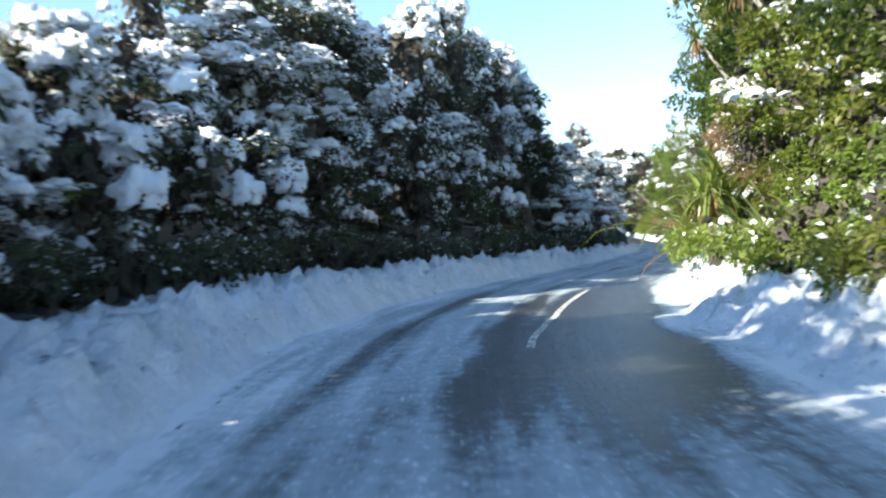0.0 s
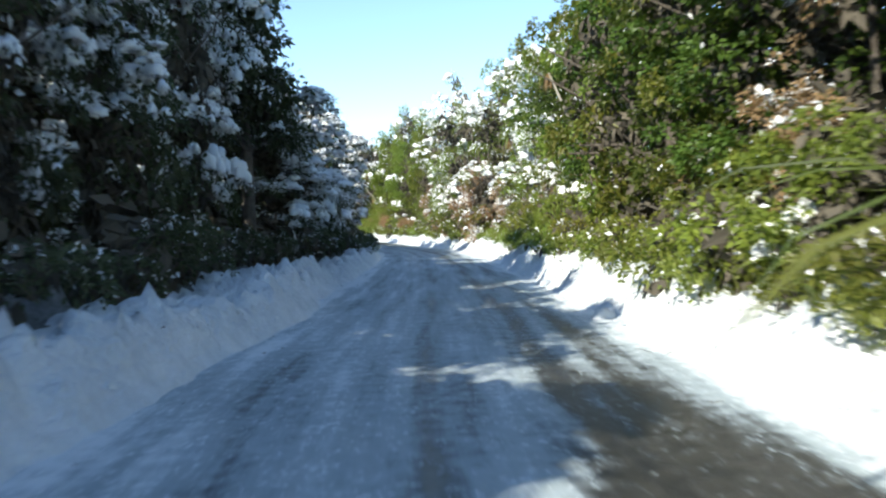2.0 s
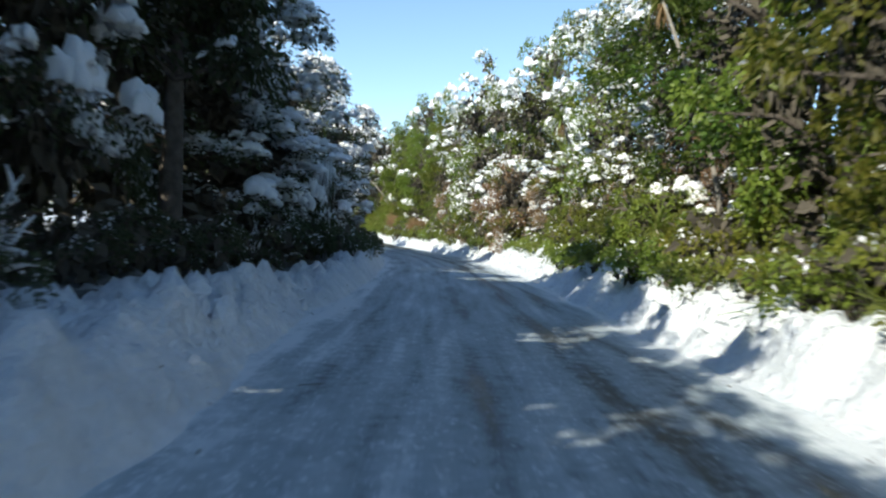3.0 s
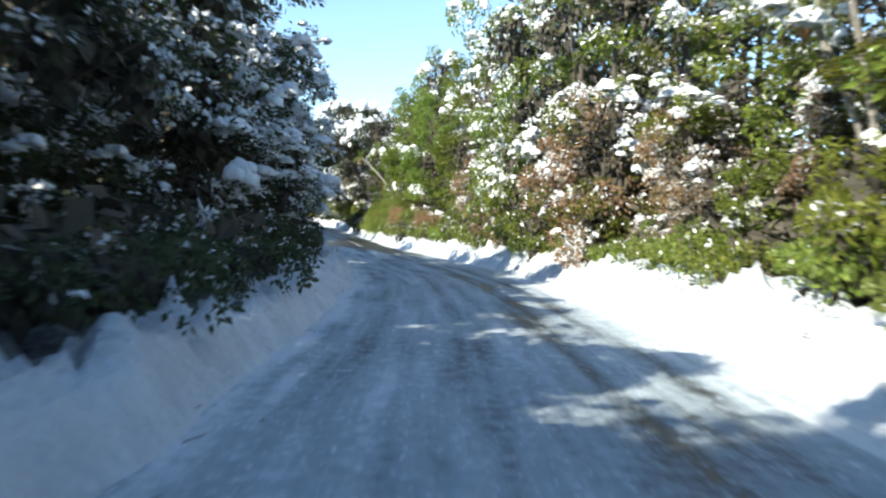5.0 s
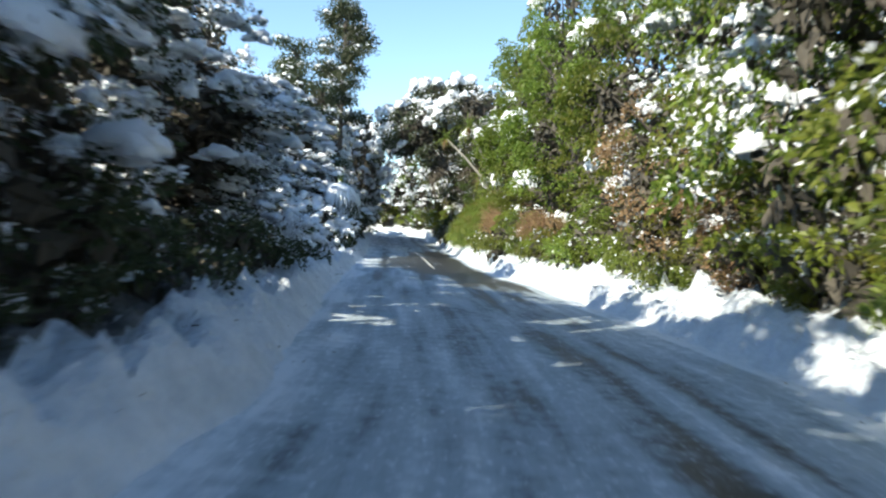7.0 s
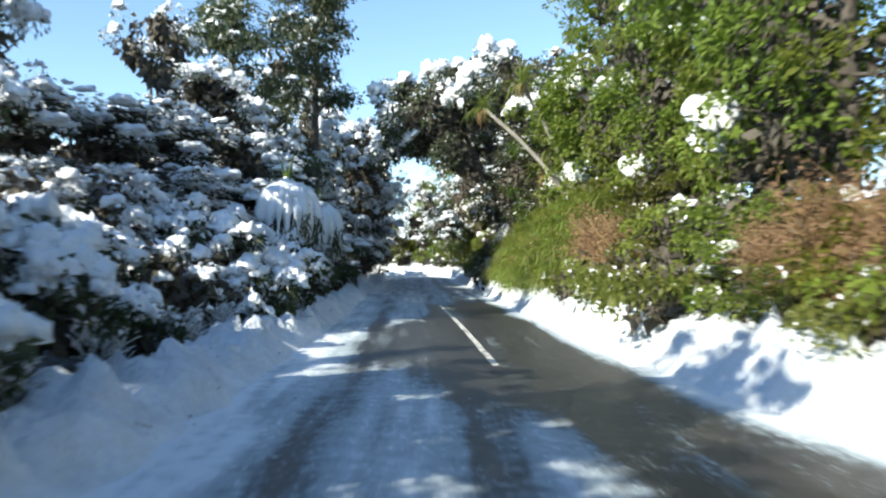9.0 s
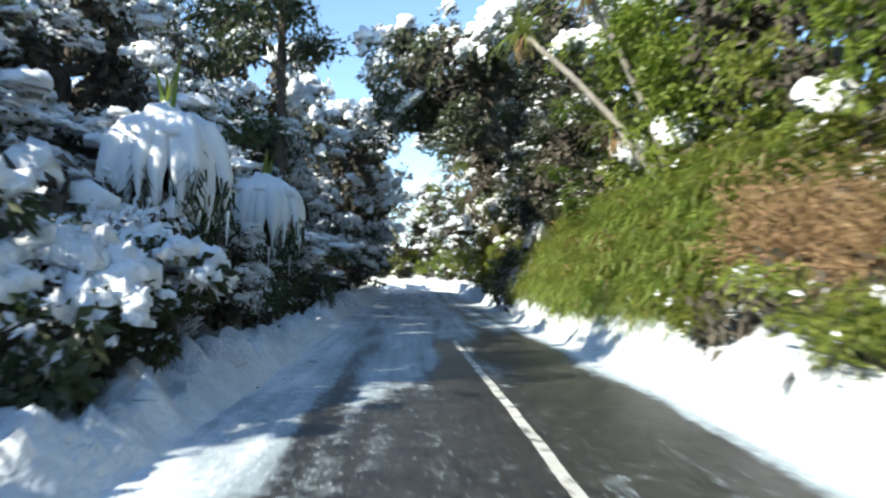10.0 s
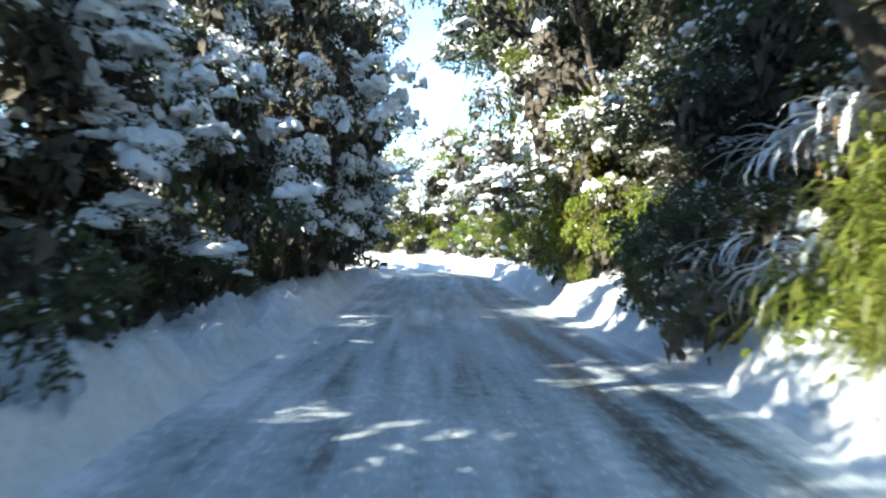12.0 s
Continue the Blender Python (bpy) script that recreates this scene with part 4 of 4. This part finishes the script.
# trees that close the view where the road bends away
for x, y, h in ((36.4, 170.0, 12.0), (35.6, 173.6, 12.0), (33.6, 176.0, 10.0), (31.4, 178.2, 7.6), (29.0, 180.0, 8.2), (26.6, 182.0, 7.4), (24.0, 183.4, 7.8), (21.0, 185.0, 7.2), (17.6, 186.0, 7.4), (38.6, 175.0, 12.5), (35.0, 181.0, 9.4), (30.4, 184.4, 9.0), (26.0, 187.0, 8.6), (21.0, 189.6, 8.6)):
    plant_at((white_trees + fleck_trees[:1] + shade_trees[2:])[int(x * 7) % 6], x, y, pick.uniform(-40, 40), 1.05, (h - 1.0) / 8.4)
for k in range(12):
    s = 164.0 + 1.7 * k
    plant(pick.choice(sun_bushes + undergrowth[:1]), s, foot_right(s) + 0.6 + pick.uniform(0, 0.5), pick.uniform(-30, 30), pick.uniform(0.9, 1.5))

# flax and tufted trees on the sunny bank
for x, y, g in ((6.3, 14.6, 1.1), (6.6, 17.0, 1.2), (6.5, 18.9, 1.8), (7.4, 21.0, 1.1), (8.3, 23.6, 0.8), (13.2, 35.2, 0.8)):
    plant_at(pick.choice(flaxes), x - 0.2, y, pick.uniform(0, 360), g, sink=-0.25)
s = 5.0
while s < 101:
    plant(pick.choice(ferny), s, foot_right(s) + pick.uniform(0, 0.6), pick.uniform(0, 360), pick.uniform(0.7, 1.25), sink=0.05)
    s += pick.uniform(0.8, 1.4) if 14 < s < 48 else pick.uniform(1.8, 3.2)
crest_tree = rosette_tree("slender trees with spiky leaf tufts against the sky", 90, ((0.3, -2.2, 4.6), (-0.6, -1.2, 3.4)), length=(0.7, 1.1))
plant_at(crest_tree, 9.2, 22.0)
plant_at(crest_tree, 20.6, 55.0, 30)
plant_at(crest_tree, 8.2, 16.2, -25)
short_tree = rosette_tree("short tufted tree with a skirt of dead leaves", 91, ((0, -0.3, 1.25),), n=60, length=(0.7, 1.15), thick=0.11, dead=34)
plant_at(short_tree, 14.7, 41.6, grow=1.0)
plant_at(short_tree, 6.35, 18.2, 10, 1.35)
plant_at(short_tree, 10.6, 28.9, 40, 1.1)
plant_at(short_tree, 15.6, 44.3, 60, 1.2)
plant_at(short_tree, 28.6, 115.0, 20, 1.1)
top_tuft = rosette_tree("slim tree with a spiky tuft above the other crowns", 92, ((0, -1.6, 5.2),), thick=0.05)
plant_at(top_tuft, 15.4, 40.6)
leaning = rosette_tree("pale leaning stems with tufts of strap leaves", 93, ((-0.4, -3.6, 4.6), (0.9, -2.4, 5.2), (-0.2, -1.5, 2.4)), length=(0.8, 1.2), thick=0.085, n=50, dead=26, snow=0)
plant_at(leaning, 30.3, 115.6, sink=-0.1)
# low plants at the foot of the brown shrubs
s = 62.0
while s < 73:
    plant(frost_shrubs[0] if pick.random() < 0.4 else pick.choice(ferny + low_greens), s, foot_right(s) + pick.uniform(0.1, 0.9), pick.uniform(-30, 30), 0.4 + 0.5 * pick.random())
    s += 0.9
# frosted shrubs between the crowns of the sunny side
for s, up, g in ((53, 1.6, 1.0), (57.5, 2.2, 1.4), (61, 1.5, 1.1), (70.5, 2.0, 1.5), (74.5, 1.6, 1.2), (79, 2.2, 1.6), (83.5, 1.7, 1.1), (88, 2.2, 1.4), (44.5, 2.2, 1.4), (48, 2.4, 1.3)):
    plant(frost_shrubs[0], s, foot_right(s) + up, pick.uniform(-40, 40), g * 0.95, 1.2)
# taller crowns behind the grassy bank, the last two deep-leaved in place of shade
for k, s in enumerate((108.5, 112.0, 115.5, 119.0, 122.5, 126.0)):
    plant(sun_trees[(0, 1, 2, 3, 3, 1)[k]], s, foot_right(s) + 5.6, 40 * k, 1.15, 1.0 + 0.06 * (k % 3))
for k, (x, y, h) in enumerate(((24.9, 75.6, 1.4), (24.2, 71.6, 1.15), (26.2, 80.0, 1.2), (23.4, 67.6, 1.05))):
    plant_at(fleck_trees[2 if k % 2 == 0 else 0], x, y, 35 * k, 1.05, h)
# brown shrubs
plant_at(brown_shrubs[0], 23.0, 66.4, grow=1.25)
plant_at(brown_shrubs[1], 23.6, 68.0, 40, grow=1.1)
plant_at(brown_shrubs[1], 22.6, 62.4, grow=0.7)
plant_at(brown_shrubs[1], 7.9, 19.8, 30, grow=0.7)
plant_at(brown_shrubs[0], 9.6, 24.6, -30, grow=0.6)
plant_at(brown_shrubs[1], 26.2, 84.8, grow=0.9)
plant_at(brown_shrubs[0], 25.4, 79.2, grow=0.6)
for x, y, g in ((27.9, 106.3, 1.0), (28.2, 107.8, 0.95), (23.9, 71.4, 0.6), (10.6, 28.4, 0.8)):
    plant_at(brown_low, x, y, pick.uniform(-20, 20), g, sink=0.35)
plant_at(brown_low, 27.7, 104.9, 12, 0.95, sink=0.35)
for x, y, g in ((22.4, 67.2, 0.5), (24.9, 76.6, 0.55), (24.2, 72.0, 0.6), (25.6, 82.0, 0.4), (17.4, 49.4, 0.4)):
    plant_at(pick.choice(snow_twigs), x, y, pick.uniform(-20, 20), g)
for s, g in ((96.4, 0.65), (98.0, 0.8), (99.6, 0.85), (101.2, 0.6)):
    plant(brown_low, s, foot_right(s) + 0.35, pick.uniform(-20, 20), g, sink=-0.3)
# grass hanging down the bank
s = 112.5
while s < 131:
    for row in range(4):
        plant(pick.choice(tufts), s + pick.uniform(-0.3, 0.3), foot_right(s) + (0.35 if s < 122 else 0.5) + 0.42 * row, pick.uniform(-20, 20), pick.uniform(0.8, 1.15), sink=-0.15 - 0.34 * row)
    s += 0.85
for s in (9.0, 11.0, 13.2, 15.4, 17.4, 19.4, 21.6):
    plant(tuft_bushes[int(s) % 2], s, foot_left(s) - 1.5, pick.uniform(-60, 60), 0.72, 0.9)
hanging_flax = flax("green strap leaves hanging over the grassy bank", 107, 44, (0.9, 1.7), 0.055, 0.0, BLADE, (0.5, 1.4), 2.3)
for s, up, g in ((113.6, 0.7, 1.0), (116.8, 0.5, 1.2), (119.6, 0.8, 1.0), (122.4, 0.9, 1.1), (125.2, 1.2, 1.0), (127.8, 1.2, 0.9)):
    plant(hanging_flax, s, foot_right(s) + up, pick.uniform(0, 360), g, sink=-0.45)
# the buried bushes, tree ferns and twiggy shrubs
for k, (x, y, g) in enumerate(((17.2, 93.0, 0.8), (17.0, 96.2, 0.9), (17.6, 99.0, 0.95), (18.2, 101.4, 0.9), (18.7, 103.5, 0.9), (18.6, 105.6, 1.0), (18.6, 107.4, 1.1), (16.2, 98.0, 1.3), (16.6, 102.4, 1.4), (17.2, 106.4, 1.4), (18.9, 107.6, 1.5), (19.5, 109.2, 1.15), (18.5, 105.9, 1.35), (19.3, 106.4, 0.9))):
    plant_at(low_bushes[k % 2], x, y, pick.uniform(0, 360), g)
for x, y, g in ((17.2, 90.6, 1.0), (15.4, 94.5, 1.5), (15.0, 98.5, 1.5), (15.2, 103.0, 1.0), (19.0, 110.6, 1.0), (19.4, 112.4, 0.95), (19.4, 114.4, 0.7), (18.0, 111.5, 1.4), (18.2, 116.0, 1.3), (20.4, 120.0, 0.7), (19.6, 115.8, 0.8), (20.0, 110.6, 0.6), (17.9, 94.6, 0.55), (18.0, 97.8, 0.6), (18.6, 100.2, 0.55), (19.0, 102.6, 0.5), (19.3, 104.8, 0.5)):
    plant_at(pick.choice(snow_twigs), x, y, pick.uniform(-30, 30), g)
for x, y, h in ((15.2, 108.8, 8.0), (14.0, 111.6, 9.2), (15.8, 114.6, 7.2), (17.0, 118.4, 6.6), (13.0, 106.0, 6.4), (12.6, 115.0, 8.0), (17.0, 112.4, 5.6), (10.8, 106.0, 8.4), (11.2, 110.0, 8.4)):
    plant_at(white_trees[int(10 * h) % 3], x, y, 12 * h, 1.0, h / 8.2)
for x, y, g in ((19.0, 111.4, 0.8), (19.4, 113.2, 0.85), (19.6, 115.2, 0.75), (17.8, 108.0, 0.9), (16.4, 95.6, 0.8), (16.2, 100.2, 0.9), (16.4, 104.4, 1.0), (20.2, 119.4, 0.6), (19.6, 110.7, 0.8), (19.9, 112.5, 0.75), (19.1, 109.0, 0.85), (20.3, 114.2, 0.55)):
    plant_at(frost_shrubs[1], x, y, pick.uniform(-60, 60), g)
for k, (x, y, g) in enumerate(((20.3, 111.8, 0.72), (20.4, 113.1, 0.75), (20.5, 114.2, 0.62))):
    plant_at(frost_shrubs[1], x, y, 50 * k, g)
fern = tree_fern("tree fern with a dome of snow hanging in points", 95)
plant_at(fern, 20.0, 109.4, grow=0.98)
plant_at(fern, 21.0, 117.3, 70, 1.0)
plant_at(fern, 9.2, 52.3, 20, 0.42, 2.6)
plant_at(low_bushes[0], 7.5, 50.4, 20, 1.1, 1.75)
for k in range(9):
    s = 111 + 2.1 * k
    plant(sun_bushes[k % 2], s, foot_right(s) + 2.5 + pick.uniform(0, 0.4), pick.uniform(-30, 30), pick.uniform(0.8, 1.1))
s = 133.0
while s < 138:
    for row in (0.4, 1.1, 1.9):
        plant(pick.choice(undergrowth), s + pick.uniform(-0.4, 0.4), foot_right(s) + row, pick.uniform(-30, 30), pick.uniform(0.8, 1.2))
    s += 1.3
plant(white_trees[1], 74.5, -5.3, 15, 1.0, 1.0, lean=3)
for s, d, h in ((129.6, -6.4, 1.0), (142.0, -5.6, 1.25), (151.0, -5.2, 1.4), (158.0, -5.0, 1.45)):
    plant(white_trees[int(s) % 3], s, d, 8 * d, 1.05, h)
for s, d, h in ((147.0, -4.6, 1.25), (154.0, -4.3, 1.45)):
    plant(shade_trees[3], s, d, 9 * d, 1.1, h, lean=7)
for k, (s, d, h) in enumerate(((80.0, 11.0, 0.85), (84.5, 10.0, 0.9), (88.5, 10.5, 0.95), (113.0, 9.5, 1.05))):
    plant((fleck_trees[0], sun_trees[3], fleck_trees[0], fleck_trees[1])[k], s, d, 50 * k, 1.15, h)
# Tall trees added so that their shadow covers the bank further on.
for k, s in enumerate((32.5, 34.4, 36.6, 38.5)):
    plant(shade_trees[k], s, -6.6, 30 * k - 40, 1.0, 1.28)
for s, d, g, h in ((31.5, 6.9, 1.0, 0.95), (35.5, 6.1, 1.1, 1.05), (39.2, 6.3, 1.05, 1.1)):
    plant(sun_trees[1 + int(s) % 2], s, d, 20 * g, g, h, lean=7)
for s, d, h in ((33.8, 6.6, 0.85), (30.2, 6.4, 0.8)):
    plant(sun_trees[3], s, d, 14 * d, 0.85, h / 0.85, lean=4)
# tall trees above the others
plant_at(tall_conifer("tall dark tree with a bare trunk and tiered foliage", 96, 16.6, 0.50, 3.0, 46), 21.0, 126.0)
plant_at(tall_conifer("tall dark tree with snow on its tiers", 97, 12.5, 0.3, 3.0, 46), 17.6, 121.0)
plant_at(tall_conifer("spreading dark tree reaching over the road", 98, 8.0, 0.5, 2.6), 4.4, 42.0, 0, 1.0)
over = broad_tree("overhanging_tree", "large tree heavy with snow, reaching over the road", 99, 9.3, 2.6, LEAF_DARK, 0.75, 0.35, count=7000, clusters=110, base=5.0, profile=full, heap=0.19, many=(1, 4), limbs=6)
plant_at(over, 31.4, 126.6, 0, 1.15, lean=34)
# Dark-leaved trees, standing in for shade that the sun does not give here.
for x, y, h, kind in ((31.4, 122.8, 0.7, shade_trees[0]), (31.8, 125.2, 0.75, shade_trees[1]), (32.6, 128.4, 0.85, shade_trees[0]), (33.0, 131.0, 0.9, shade_trees[1])):
    plant_at(kind, x, y, 20 * h, 0.9, h)
for x, y, turn, g, lean in ((34.6, 134.4, 25, 1.15, 12), (34.6, 140.4, -20, 1.3, 15), (35.4, 147.0, 30, 1.35, 17), (36.8, 155.0, -25, 1.4, 16)):
    plant_at(over, x, y, turn, g, lean=lean)
for k, (x, y, h, lean) in enumerate(((33.6, 141.6, 1.15, 13), (34.2, 145.6, 1.25, 15), (35.0, 150.4, 1.3, 15))):
    plant_at((shade_trees[2], fleck_trees[0], shade_trees[3])[k], x, y, 40 * k, 1.1, h, lean=lean)
snow_flax = flax("strap leaves bent down under shaded snow", 105, 60, (0.9, 1.6), 0.10, 1.5, LEAF_SNOW, (0.3, 1.2), 2.2)
for x, y, up in ((30.2, 127.4, 0.3), (30.5, 128.8, 0.8), (30.7, 130.2, 0.4), (31.2, 129.4, 1.5), (31.0, 131.6, 0.6), (30.9, 127.9, 1.6), (31.5, 132.8, 0.9)):
    plant_at(snow_flax, x, y, pick.uniform(0, 360), pick.uniform(0.8, 1.1), sink=-up)
for x, y, g in ((33.4, 132.6, 0.8), (33.6, 134.6, 0.9), (34.0, 137.0, 0.9), (34.8, 139.6, 0.8), (33.0, 135.4, 0.55), (33.4, 133.2, 0.6)):
    plant_at(pick.choice(shade_trees[:2]), x, y, pick.uniform(-30, 30), g, 0.62)
for x, y, g in ((32.9, 140.6, 1.3), (33.3, 142.2, 1.7), (33.5, 144.0, 1.8), (33.7, 145.8, 1.5), (32.6, 143.2, 0.8), (32.7, 145.2, 0.9)):
    plant_at(sun_bushes[1], x, y, pick.uniform(-30, 30), g, 1.3)


# ---- lumps of ploughed snow on the banks ----
lump_kinds = []
for k in range(4):
    rng = np.random.default_rng(200 + k)
    ob = mesh_ob("snow_clod", *snow_lump(rng, np.zeros(3), (1.0, 0.85, 0.8), BALL3, 0.3, 0.1, 0.05), [SNOW], shade=True)
    lump_kinds.append(tagged(ob, "white clod of ploughed snow lying on the bank", "snow", "clods of snow"))
for k in range(260):
    s = pick.uniform(4, 150) if k > 80 else pick.uniform(4, 36)
    right = pick.random() < (0.55 if k > 80 else 0.3)
    d = edge_right(s) + pick.uniform(-0.1, 1.6) if right else edge_left(s) - pick.uniform(0.1, 1.8)
    plant(lump_kinds[k % 4], s, d, pick.uniform(0, 360), 0.05 + (0.13 if k > 80 else 0.2) * pick.random() ** 2.0, pick.uniform(0.7, 1.2), sink=-0.03)


# ---- twigs and leaves that have fallen on the snow ----
rng = np.random.default_rng(300)
bits = []
for k in range(800):
    s = pick.uniform(6, 130)
    if pick.random() < 0.6:
        d = edge_left(s) - pick.uniform(-0.5, 2.4)
    else:
        d = edge_right(s) + pick.uniform(-0.4, 1.6)
    x, y, z0 = (float(v) for v in spot(s, d))
    p = np.array([x, y, z0 + max(0.0, snow_height(s, d, x, y)) + 0.015])
    a = pick.uniform(0, 6.283)
    e = np.array([math.cos(a), math.sin(a), pick.uniform(0, 0.4)])
    if pick.random() < 0.12:
        ln = pick.uniform(0.08, 0.25)
        bits.append(tube([p, p + e * ln * 0.5, p + e * ln], [0.006, 0.005, 0.003], 3))
    else:
        w, ln = pick.uniform(0.01, 0.022), pick.uniform(0.03, 0.08)
        side = np.array([-e[1], e[0], 0.3])
        bits.append(([p, p + e * ln * 0.5 + side * w, p + e * ln, p + e * ln * 0.5 - side * w], [(0, 1, 2, 3)]))
litter = mesh_ob("fallen_twigs", *join(bits), [DEEP])
tagged(litter, "dark twigs and leaves fallen on the snow", "leaf litter", kind="stuff")

# the kinds that no spot has called for stand among the back rows
for k, kind in enumerate(shade_trees + tuft_bushes + low_bushes + sun_trees + fleck_trees + sun_bushes + white_trees + back_dark + back_green + cone_trees + undergrowth + brown_shrubs + snow_twigs + frost_shrubs + low_greens + tufts + flaxes + ferny):
    if kind not in placed:
        plant(kind, 24 + 3 * k, foot_right(24 + 3 * k) + 4.5)
